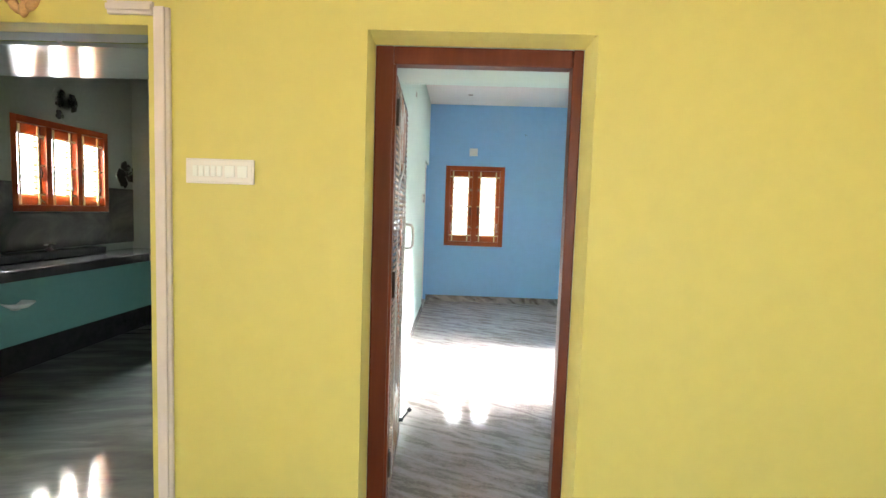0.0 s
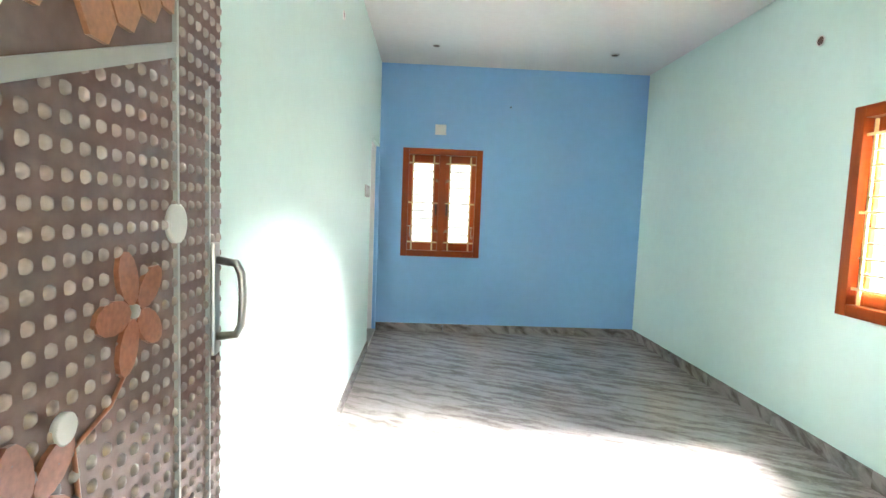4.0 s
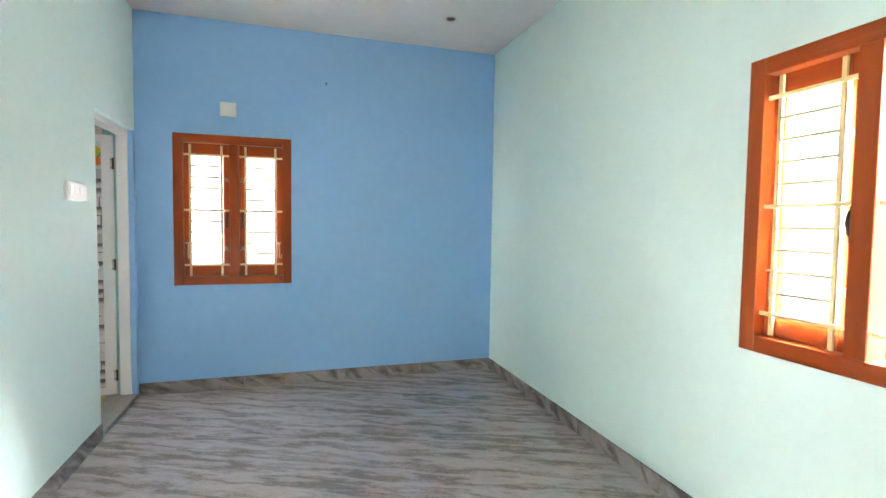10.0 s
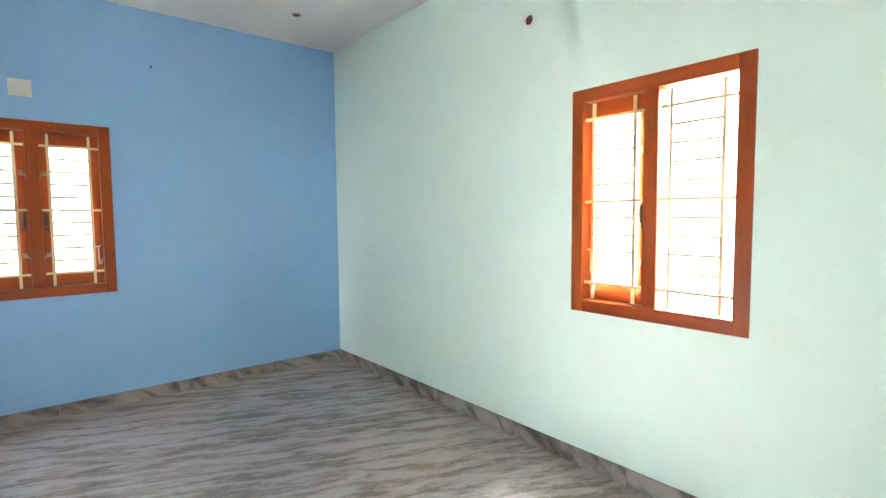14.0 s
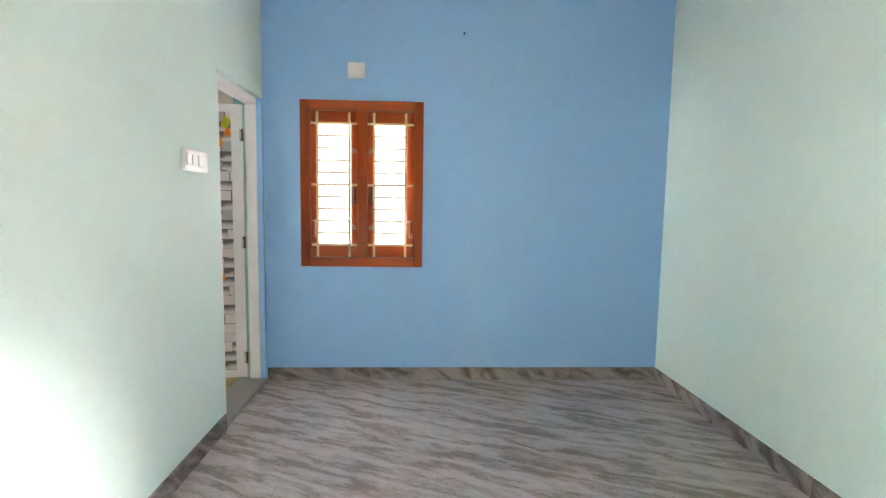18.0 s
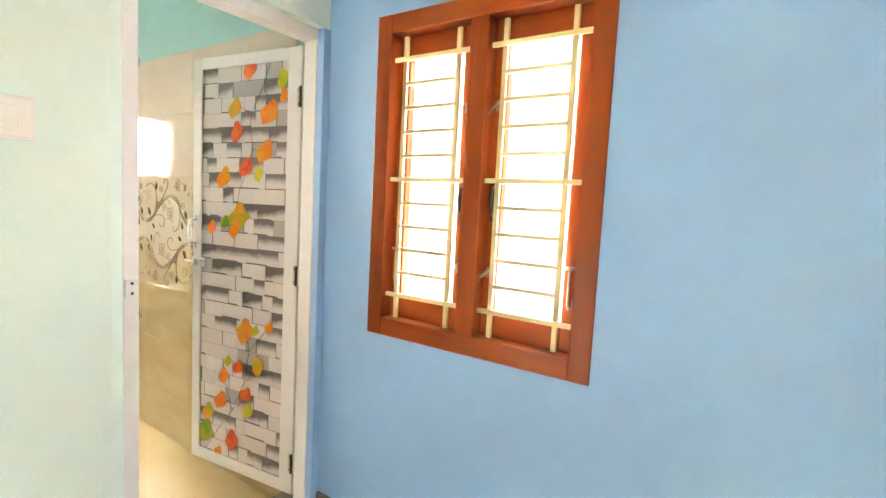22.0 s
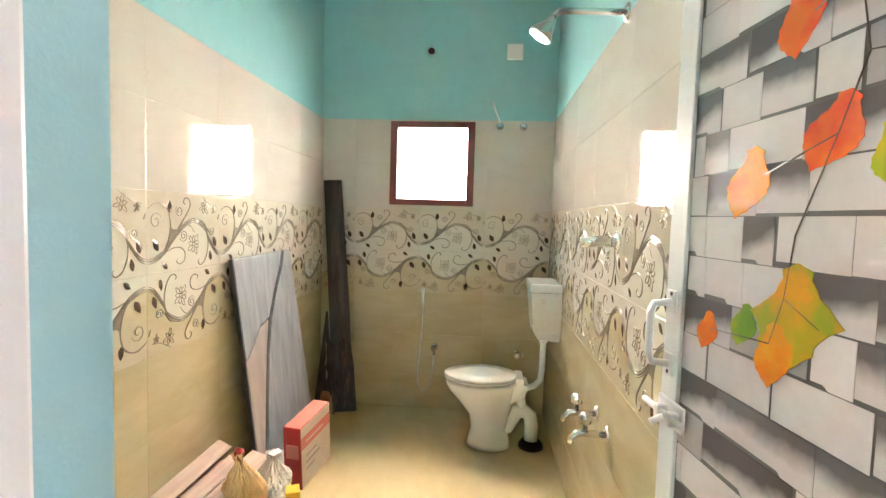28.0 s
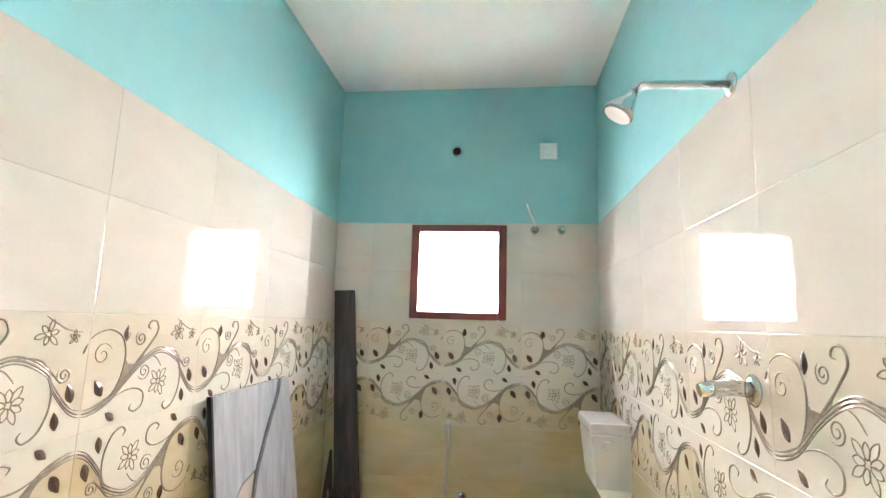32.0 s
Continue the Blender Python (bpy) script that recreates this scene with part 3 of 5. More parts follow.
# Moulding round the kitchen opening.
mo = thing("arch_moulding", "pale cream plaster moulding round the kitchen opening", "moulding")
tagged(mo, kind="structure")
for name, a in (("upright", (-1.173 + 0.032, -1.173 + 0.098, 0.0, 2.235)), ("head", (-1.335, -1.173 + 0.028, 2.205, 2.258)), ("return", (-1.36, -1.31, 2.262, 2.60))):
    bm = bmesh.new()
    box(bm, a[0], a[1], YH - 0.018, YH, a[2], a[3], bevel=0.004)
    if name != "head":
        box(bm, a[0] + 0.014, a[1] - 0.014, YH - 0.030, YH - 0.017, a[2], a[3], bevel=0.004)
    else:
        box(bm, a[0], a[1], YH - 0.030, YH - 0.017, a[2] + 0.014, a[3] - 0.014, bevel=0.004)
    part(name, bm, "cream", mo)


# ---- windows ----
def window(name, m, w, h, bays, shut, label, frame_w=0.072, mull=0.075, depth=0.11):
    """A wooden window; local x along the wall, y outwards, z up from its lower corner."""
    ob = thing(name, label, "window", m)
    bay = (w - 2 * frame_w - (bays - 1) * mull) / bays
    for a, b in ((0, frame_w), (w - frame_w, w)):
        part("jamb", boxed(a, b, -0.0035, depth, 0, h, bevel=0.005), "wood", ob)
    for a, b in ((0, frame_w), (h - frame_w, h)):
        part("rail", boxed(frame_w, w - frame_w, -0.003, depth, a, b, bevel=0.005), "wood_h", ob)
    for k in range(bays):
        x0 = frame_w + k * (bay + mull)
        if k < bays - 1:
            part("mullion", boxed(x0 + bay, x0 + bay + mull, -0.0028, depth, frame_w, h - frame_w, bevel=0.005), "wood", ob)
        z0, z1, x1 = frame_w, h - frame_w, x0 + bay
        if shut[k]:
            st, y0, y1 = 0.054, 0.055, 0.09
            sash = part("sash", box(box(bmesh.new(), x0 + 0.0003, x0 + st, y0, y1, z0 + 0.0003, z1 - 0.0003, bevel=0.004), x1 - st, x1 - 0.0003, y0, y1, z0 + 0.0003, z1 - 0.0003, bevel=0.004), "wood", ob)
            part("sash_rail", boxed(x0 + st, x1 - st, y0, y1, z0 + 0.0003, z0 + 0.092, bevel=0.004), "wood_h", sash)
            part("sash_rail", boxed(x0 + st, x1 - st, y0, y1, z1 - 0.092, z1 - 0.0003, bevel=0.004), "wood_h", sash)
            g = part("glass", boxed(x0 + st, x1 - st, 0.070, 0.075, z0 + 0.092, z1 - 0.092), "glass", sash, "frosted glass pane")
            g.visible_shadow = False
            inner = x1 - 0.027 if k == 0 else x0 + 0.027
            outer = x0 + 0.03 if k == 0 else x1 - 0.03
            zm = (z0 + z1) / 2
            hb = bmesh.new()
            tube(hb, [(inner, y0, zm - 0.125), (inner, y0 - 0.022, zm - 0.11), (inner, y0 - 0.03, zm - 0.07), (inner, y0 - 0.022, zm - 0.03), (inner, y0, zm - 0.015)], [0.005, 0.006, 0.0075, 0.006, 0.005], 8)
            part("pull_handle", hb, "iron", sash, "dark iron pull handle")
            part("handle_plate", boxed(inner - 0.011, inner + 0.011, y0 - 0.004, y0 - 0.0002, zm - 0.145, zm + 0.005, bevel=0.0015), "iron", sash)
            way = 1 if k == 0 else -1
            for dz in (0.26, -0.33):
                tb = bmesh.new()
                box(tb, inner - 0.013, inner + 0.013, y0 - 0.006, y0 - 0.0002, zm + dz - 0.014, zm + dz + 0.022, bevel=0.002)
                tube(tb, [(inner - 0.008 * way, y0 - 0.016, zm + dz + 0.018), (inner + 0.006 * way, y0 - 0.018, zm + dz + 0.006), (inner + 0.020 * way, y0 - 0.024, zm + dz - 0.012), (inner + 0.030 * way, y0 - 0.026, zm + dz - 0.016)], [0.005, 0.0065, 0.005, 0.004], 8)
                tube(tb, [(inner, y0, zm + dz + 0.010), (inner, y0 - 0.018, zm + dz + 0.010)], 0.006, 8)
                latch = part("sash_latch", tb, "aged_steel", sash, "worn steel drop latch")
                part("eye", tube(bmesh.new(), [(inner + (0.0265 + 0.002) * way, y0 - 0.026, zm + dz - 0.032), (inner + 0.0245 * way, y0 - 0.026, zm + dz - 0.022), (inner + 0.0245 * way, y0 - 0.026, zm + dz - 0.010), (inner + 0.0285 * way, y0 - 0.026, zm + dz - 0.002)], 0.003, 6), "aged_steel", latch)
            hk = bmesh.new()
            tube(hk, [(outer, y0, z0 + 0.28), (outer, y0 - 0.015, z0 + 0.27), (outer, y0 - 0.018, z0 + 0.165), (outer + 0.006, y0 - 0.018, z0 + 0.150), (outer + 0.015, y0 - 0.018, z0 + 0.152), (outer + 0.018, y0 - 0.016, z0 + 0.185)], 0.0042, 8)
            tube(hk, [(outer - 0.022, y0 - 0.010, z0 + 0.282), (outer + 0.016, y0 - 0.012, z0 + 0.286)], 0.0055, 8)
            part("hook_stay", hk, "steel", sash)
        yg = 0.022
        va, vb = x0 + 0.052, x1 - 0.062
        for x in (va, vb):
            part("grill_bar", boxed(x - 0.009, x + 0.009, yg, yg + 0.012, z0 + 0.004, z1 - 0.012, bevel=0.002), "grill", ob)
        longs = (z0 + 0.098, (z0 + z1) / 2, z1 - 0.098)
        for z in longs:
            part("grill_bar", boxed(x0 + 0.004, x1 - 0.004, yg - 0.006, yg + 0.005, z - 0.0085, z + 0.0085, bevel=0.002), "grill", ob)
        for lo, hi in zip(longs, longs[1:]):
            for j in range(1, 5):
                z = lo + (hi - lo) * j / 5
                part("grill_rod", boxed(va, vb, yg + 0.001, yg + 0.011, z - 0.0065, z + 0.0065), "grill", ob)
    return ob


window("window_1", pose(-0.064, YN, 0.908), 0.933, 1.265, 2, (True, True), "red-brown wooden two-sash window with cream grill on the blue wall")
window("window_2", pose(XR, 4.806, 0.918, 0, 0, -90), 0.930, 1.253, 2, (True, False), "red-brown wooden window with cream grill, one sash open")
window("window_3", pose(-3.75, 4.04, 1.315, 0, 0, 90), 1.18, 0.855, 3, (True, True, True), "three-bay wooden kitchen window with a metal grill", 0.06, 0.06)

bw = thing("window_4", "small maroon bathroom window with frosted glass", "window", pose(BX, 6.387, 1.562, 0, 0, 90))
for a, b in ((0, 0.058), (0.602, 0.66)):
    part("jamb", boxed(a, b, -0.012, 0.09, 0, 0.65, bevel=0.005), "bath_frame", bw)
for a, b in ((0, 0.05), (0.60, 0.65)):
    part("rail", boxed(0.058, 0.602, -0.011, 0.09, a, b, bevel=0.005), "bath_frame", bw)
g = part("glass", boxed(0.058, 0.602, 0.055, 0.06, 0.05, 0.60), "glass", bw, "frosted glass pane")
g.visible_shadow = False
for z in (0.14, 0.23, 0.33, 0.42, 0.51):
    part("grill_rod", boxed(0.058, 0.602, 0.072, 0.079, z - 0.004, z + 0.004), "bath_frame", bw)


# ---- doors ----
df = thing("door_frame_1", "dark red-brown wooden frame of the bedroom door", "door frame")
for a, b in ((-0.236, -0.158), (0.612, 0.658)):
    part("jamb", boxed(a, b, 2.03, 2.10, 0, 2.142, bevel=0.006), "door_wood", df)
part("head", boxed(-0.158, 0.612, 2.031, 2.10, 2.066, 2.141, bevel=0.006), "door_wood", df)
part("stop", boxed(-0.158, -0.146, 2.036, 2.062, 0, 2.064), "door_wood", df)

bf = thing("door_frame_2", "white plastic frame of the bathroom doorway", "door frame")
part("jamb", boxed(-0.425, -0.36, 6.8555, 6.903, 0.031, 2.164, bevel=0.004), "pvc", bf)
part("jamb", boxed(-0.455, -0.376, 7.615, 7.649, 0.031, 2.164, bevel=0.004), "pvc", bf)
part("head", boxed(-0.455, -0.371, 6.9035, 7.6145, 2.118, 2.164, bevel=0.004), "pvc", bf)
sk = part("strike_plate", boxed(-0.362, -0.352, 6.859, 6.899, 1.108, 1.162, bevel=0.003), "bright_metal", bf, "chrome latch strike with dark screws")
for z in (1.119, 1.151):
    part("screw", tube(bmesh.new(), [(-0.352, 6.879, z), (-0.3503, 6.879, z)], 0.0046, 12), "black", sk)


def door_1():
    ob = thing("door_1", "open dark brown embossed door with copper flowers", "door", pose(-0.150, 2.103, 0.012, 0, 0, 92.6))
    W, H = 0.80, 2.035
    part("leaf", boxed(0, W, 0.004, 0.036, 0, H, bevel=0.003), "door_wood", ob)
    part("skin", boxed(0.02, W - 0.004, 0.0, 0.0042, 0.01, H - 0.006), "embossed", ob, "dark embossed skin")
    verts, faces = [], []
    nu, nv, pitch = 25, 65, 0.0308
    for i in range(nu):
        for j in range(nv):
            u, v = 0.03 + (i + 0.5) * pitch, 0.012 + (j + 0.5) * pitch
            if 0.205 < u < 0.60 and v > 1.54 + (u - 0.205) * 0.37:
                continue
            k = len(verts)
            for r, d in ((0.0094, 0.0), (0.0076, 0.0036), (0.0042, 0.0056)):
                verts += [(u + r * max(-0.86, min(0.86, math.cos(math.pi * q / 4))), -d, v + r * max(-0.92, min(0.92, math.sin(math.pi * q / 4)))) for q in range(8)]
            verts.append((u, -0.0064, v))
            for q in range(8):
                n = (q + 1) % 8
                faces += [(k + q, k + n, k + 8 + n, k + 8 + q), (k + 8 + q, k + 8 + n, k + 16 + n, k + 16 + q), (k + 16 + q, k + 16 + n, k + 24)]
    me = bpy.data.meshes.new("embossed_studs")
    me.from_pydata(verts, [], faces)
    me.materials.append(M["stud"])
    me.polygons.foreach_set("use_smooth", [True] * len(me.polygons))
    st = new("embossed_studs", me)
    st.parent = ob
    tagged(st, "rows of small raised studs, glints painted into their colour", kind="stuff")
    for u, z0, z1 in ((0.198, 0.06, 2.0), (0.602, 0.06, 2.0), (0.728, 0.25, 1.66)):
        part("inlay_line", boxed(u - 0.0035, u + 0.0035, -0.0070, 0.0, z0, z1), "white_line", ob)
    part("inlay_line", slab(bmesh.new(), [(0.204, 1.528), (0.596, 1.672), (0.596, 1.694), (0.204, 1.550)], -0.0072, 0.0), "white_line", ob)
    # honeycomb panels above the slanted border and near the foot
    rnd = random.Random(4)
    r = 0.036
    for top in (True, False):
        for i in range(7):
            for j in range(16):
                cu, cv = 0.238 + i * 0.056, (1.50 if top else 0.12) + j * 0.033 * 2 + (0.033 if i % 2 else 0)
                low = 1.575 + (cu - 0.204) * 0.37 + 0.012
                if cu > 0.59 or (top and not (low < cv < 1.97)) or (not top and not (0.12 <= cv < 0.50 - (cu - 0.20) * 0.3)):
                    continue
                hexa = [(min(max(cu + r * 0.97 * math.cos(a), 0.205), 0.595), cv + r * 0.97 * math.sin(a)) for a in (math.pi / 3 * k for k in range(6))]
                part("honeycomb_cell", slab(bmesh.new(), hexa, -0.0065, 0.0), "hex_white" if rnd.random() < 0.36 else "hex_brown", ob)
    # flowers with five petals, and discs
    for cu, cv, s in ((0.475, 1.30, 0.86), (0.28, 1.14, 0.8), (0.37, 0.99, 0.6), (0.45, 0.78, 0.6)):
        fl = part("flower_centre", lathe(bmesh.new(), [(0.012 * s, 0), (0.011 * s, 0.008), (0.004 * s, 0.010)], sides=10), "white_line", ob)
        fl.matrix_local = pose(cu, 0, cv, 90)
        for k in range(5):
            a = math.pi / 2 + k * 2 * math.pi / 5 + 0.3
            outline = []
            for t in range(12):
                b = 2 * math.pi * t / 12
                lx, ly = 0.045 * s * (1 + math.cos(b)) + 0.010, 0.026 * s * math.sin(b)
                outline.append((cu + lx * math.cos(a) - ly * math.sin(a), cv + lx * math.sin(a) + ly * math.cos(a)))
            part("petal", slab(bmesh.new(), outline, -0.0062, 0.0), "copper_leaf", ob, "copper brown petal")
    tw = bmesh.new()
    tube(tw, [(0.475, -0.003, 1.24), (0.42, -0.003, 1.19), (0.35, -0.003, 1.17), (0.36, -0.003, 1.08), (0.37, -0.003, 0.99), (0.42, -0.003, 0.86), (0.45, -0.003, 0.78)], 0.003, 6)
    part("stem", tw, "copper_leaf", ob)
    for cu, cv, rad in ((0.602, 1.415, 0.032), (0.335, 1.20, 0.018)):
        d = part("disc", lathe(bmesh.new(), [(rad, 0), (rad, 0.0065), (rad * 0.9, 0.0075)], sides=20), "hex_white", ob, "pale round inlay")
        d.matrix_local = pose(cu, 0, cv, 90)
    hp = part("handle_plate", boxed(0.742, 0.772, -0.010, 0.0, 1.155, 1.375, bevel=0.004), "steel", ob, "brushed steel back plate")
    hb = bmesh.new()
    tube(hb, [(0.757, -0.008, 1.19), (0.757, -0.045, 1.195), (0.757, -0.055, 1.215), (0.757, -0.058, 1.265), (0.757, -0.055, 1.315), (0.757, -0.045, 1.335), (0.757, -0.008, 1.34)], 0.008, 10)
    part("pull_handle", hb, "steel", ob, "steel bow handle")
    for z in (0.22, 1.08, 1.86):
        hg = part("hinge", boxed(-0.012, 0.028, -0.006, 0.002, z - 0.06, z + 0.06, bevel=0.002), "iron", ob, "black butt hinge")
        part("knuckle", tube(bmesh.new(), [(-0.006, -0.006, z - 0.06), (-0.006, -0.006, z + 0.06)], 0.008, 10), "iron", hg)
    ds = bmesh.new()
    tube(ds, [(0.70, -0.002, 0.13), (0.70, -0.028, 0.13)], 0.012, 10)
    tube(ds, [(0.70, -0.022, 0.13), (0.725, -0.06, 0.175)], [0.006, 0.006], 8)
    tube(ds, [(0.725, -0.06, 0.175), (0.733, -0.072, 0.19)], [0.013, 0.013], 10)
    part("door_stop", ds, "rubber", ob, "black flip-down door stop")
    return ob


door_1()


def leaf_outline(cu, cv, s, turn):
    """A pointed, slightly lobed leaf."""
    pts = []
    for t in range(30):
        b = 2 * math.pi * t / 30
        r = s * (0.60 + 0.21 * math.cos(b) + 0.08 * math.cos(3 * b) + 0.07 * math.cos(5 * b) + 0.02 * math.cos(9 * b))
        a = b + turn
        pts.append((cu + r * math.cos(a), cv + r * math.sin(a)))
    return pts


def birch_leaf(cu, cv, s, turn, lobed):
    """A broad leaf hanging from a short neck, widest below the middle, its tip drawn aside, with toothed edges; lobed: with two side lobes."""
    side = []
    n = 15
    for k in range(n + 1):
        t = k / n
        w = 0.76 * math.sin(math.pi * t ** 1.12) ** 1.15 + 0.20 * math.exp(-((t - 0.07) / 0.08) ** 2) * (k > 0)
        if lobed:
            w += 0.22 * math.exp(-((t - 0.45) / 0.07) ** 2) - 0.14 * math.exp(-((t - 0.62) / 0.06) ** 2)
        side.append((0.95 - 1.9 * t, max(0.0, w + (0.035 if k % 2 else -0.02) * (0 < k < n))))
    skew = [0.34 * max(0.0, 0.3 - y) for y, w in side]
    loop = [(w + q, y) for (y, w), q in zip(side, skew)] + [(q - w, y) for (y, w), q in list(zip(side, skew))[::-1][1:-1]]
    c, d = math.cos(turn), math.sin(turn)
    return [(cu + s * (x * c - y * d), cv + s * (x * d + y * c)) for x, y in loop]


def door_2():
    ob = thing("door_2", "open bathroom door printed with grey bricks and autumn leaves", "door", pose(-0.478, 7.625, 0.042, 0, 0, 187.3))
    W, H, T = 0.715, 2.072, 0.026
    U0, U1, V0, V1 = 0.080, 0.655, 0.060, 2.016
    for a, b in ((0.0, U0), (U1, W)):
        part("stile", boxed(a, b, -T, 0.003, 0, H, bevel=0.003), "pvc", ob, "white plastic stile")
    for a, b in ((0, V0), (V1, H)):
        part("rail", boxed(U0, U1, -T, 0.002, a, b, bevel=0.003), "pvc", ob, "white plastic rail")
    panel = part("panel", boxed(U0, U1, -T + 0.004, -0.004, V0, V1), "print_base", ob, "printed stone-brick panel")
    rnd = random.Random(11)
    rows = 27
    step = (V1 - V0) / rows
    for j in range(rows):
        v, u = V0 + j * step, U0 - rnd.random() * 0.2
        while u < U1 - 0.006:
            ww = rnd.choice((0.07, 0.10, 0.13, 0.16, 0.21))
            a, b = max(u, U0), min(u + ww, U1)
            u += ww
            if b - a < 0.015:
                continue
            side, under = rnd.choice((0.0008, 0.0008, 0.0012, 0.0040, 0.0065)), rnd.choice((0.0006, 0.0008, 0.0022, 0.0045, 0.0065, 0.0085))
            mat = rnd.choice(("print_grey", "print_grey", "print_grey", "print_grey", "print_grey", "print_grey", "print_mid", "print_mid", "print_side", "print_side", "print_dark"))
            outline = [(a + 0.0004, v + step - 0.0006), (b - side, v + step - 0.0006), (b - side, v + under), (a + 0.0004, v + under)]
            if under > 0.006:
                cut = a + (b - a) * rnd.uniform(0.25, 0.6)
                outline = outline[:3] + [(cut + 0.008, v + under), (cut, v + 0.001), (a + 0.0004, v + 0.001)]
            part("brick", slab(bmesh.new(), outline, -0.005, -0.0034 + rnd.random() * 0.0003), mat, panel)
    PW, PH = U1 - U0, V1 - V0

    def at(x, y):
        return U1 - x * PW, V1 - y * PH

    leaves = ((0.585, 0.009, 0.045, "red", 0), (0.951, 0.038, 0.041, "lime", 0), (0.964, 0.076, 0.031, "ember", 0), (0.814, 0.116, 0.057, "ember", 0), (0.415, 0.100, 0.046, "moss", 0),
              (0.441, 0.158, 0.046, "red", 0), (0.767, 0.208, 0.053, "gold", 0), (0.557, 0.245, 0.046, "red", 0), (0.700, 0.259, 0.033, "lime", 0), (0.291, 0.271, 0.050, "gold", 0),
              (0.307, 0.383, 0.031, "leafgreen", 0), (0.481, 0.370, 0.062, "moss", 1), (0.426, 0.397, 0.041, "gold", 0), (0.143, 0.398, 0.031, "ember", 0), (0.578, 0.654, 0.052, "gold", 1),
              (0.693, 0.647, 0.024, "lime", 0), (0.849, 0.633, 0.028, "ember", 0), (0.367, 0.742, 0.026, "lime", 0), (0.495, 0.752, 0.036, "red", 0), (0.732, 0.734, 0.045, "moss", 0),
              (0.322, 0.782, 0.036, "ember", 0), (0.589, 0.819, 0.040, "red", 0), (0.620, 0.859, 0.038, "lime", 0), (0.283, 0.853, 0.046, "ember", 0), (0.125, 0.893, 0.043, "moss", 0),
              (0.086, 0.952, 0.057, "leafgreen", 1), (0.435, 0.950, 0.050, "red", 0), (0.256, 0.994, 0.028, "ember", 0))
    for k, (x, y, size, mat, lobed) in enumerate(leaves):
        cu, cv = at(x, y)
        o = [(min(max(a, U0), U1), min(max(b, V0), V1)) for a, b in birch_leaf(cu, cv, size * (1.38 if lobed else 1.22), rnd.uniform(-0.5, 0.5), lobed)]
        part("leaf", slab(bmesh.new(), o, -0.0036, -0.0026 + 0.00005 * k), mat, ob, {"leafgreen": "green", "ember": "orange", "gold": "amber", "moss": "green and orange"}.get(mat, mat) + " printed leaf")
    for pts in (((.80, 0), (.72, .055), (.60, .115), (.585, .15), (.62, .20), (.72, .205)), ((.60, .115), (.48, .10)), ((.585, .15), (.47, .16)), ((.62, .20), (.56, .245), (.46, .31), (.44, .355), (.40, .39)),
                ((.44, .355), (.55, .37)), ((.40, .39), (.15, .395)), ((.56, .245), (.34, .265)), ((.72, .055), (.84, .10)),
                ((.08, 1.0), (.25, .93), (.42, .87), (.56, .79), (.62, .70), (.58, .66)), ((.42, .87), (.33, .80)), ((.56, .79), (.72, .745)), ((.62, .70), (.80, .645)), ((.42, .87), (.60, .83))):
        part("twig", tube(bmesh.new(), [(*(at(*p)[:1]), -0.0030, at(*p)[1]) for p in pts], 0.0014, 5), "twig", ob)
    # bow handle and sliding bolt on the free stile
    hb = bmesh.new()
    u = W - 0.030
    tube(hb, [(u, 0.003, 1.145), (u, 0.042, 1.15), (u, 0.048, 1.17), (u, 0.048, 1.245), (u, 0.042, 1.265), (u, 0.003, 1.27)], 0.0075, 8)
    for z in (1.145, 1.27):
        box(hb, u - 0.016, u + 0.016, 0.003, 0.008, z - 0.022, z + 0.022, bevel=0.002)
    bh = part("bow_handle", hb, "bright_metal", ob, "satin metal bow handle")
    for z in (1.130, 1.285):
        part("screw", tube(bmesh.new(), [(u, 0.0079, z), (u, 0.0088, z)], 0.0045, 8), "iron", bh)
    lb = part("bolt_plate", boxed(W - 0.098, W - 0.004, 0.003, 0.010, 1.028, 1.078, bevel=0.003), "bright_metal", ob, "satin metal sliding bolt")
    for a in (W - 0.090, W - 0.045):
        part("bolt_guide", boxed(a, a + 0.018, 0.0102, 0.031, 1.040, 1.066, bevel=0.004), "bright_metal", lb)
    part("bolt_rod", tube(bmesh.new(), [(W - 0.12, 0.022, 1.053), (W + 0.03, 0.022, 1.053)], 0.0065, 10), "bright_metal", lb)
    part("bolt_knob", tube(bmesh.new(), [(W - 0.058, 0.022, 1.053), (W - 0.058, 0.050, 1.038)], [0.005, 0.007], 10), "bright_metal", lb)
    for z in (0.155, 1.05, 1.85):
        hg = part("hinge", boxed(-0.020, 0.020, 0.0032, 0.006, z - 0.045, z + 0.045, bevel=0.001), "steel", ob, "small steel butt hinge")
        part("knuckle", tube(bmesh.new(), [(-0.001, 0.008, z - 0.045), (-0.001, 0.008, z + 0.045)], 0.0065, 8), "iron", hg)
        for q in (-0.03, 0.03):
            part("screw", tube(bmesh.new(), [(0.012, 0.006, z + q), (0.012, 0.0068, z + q)], 0.004, 8), "iron", hg)
    return ob


door_2()


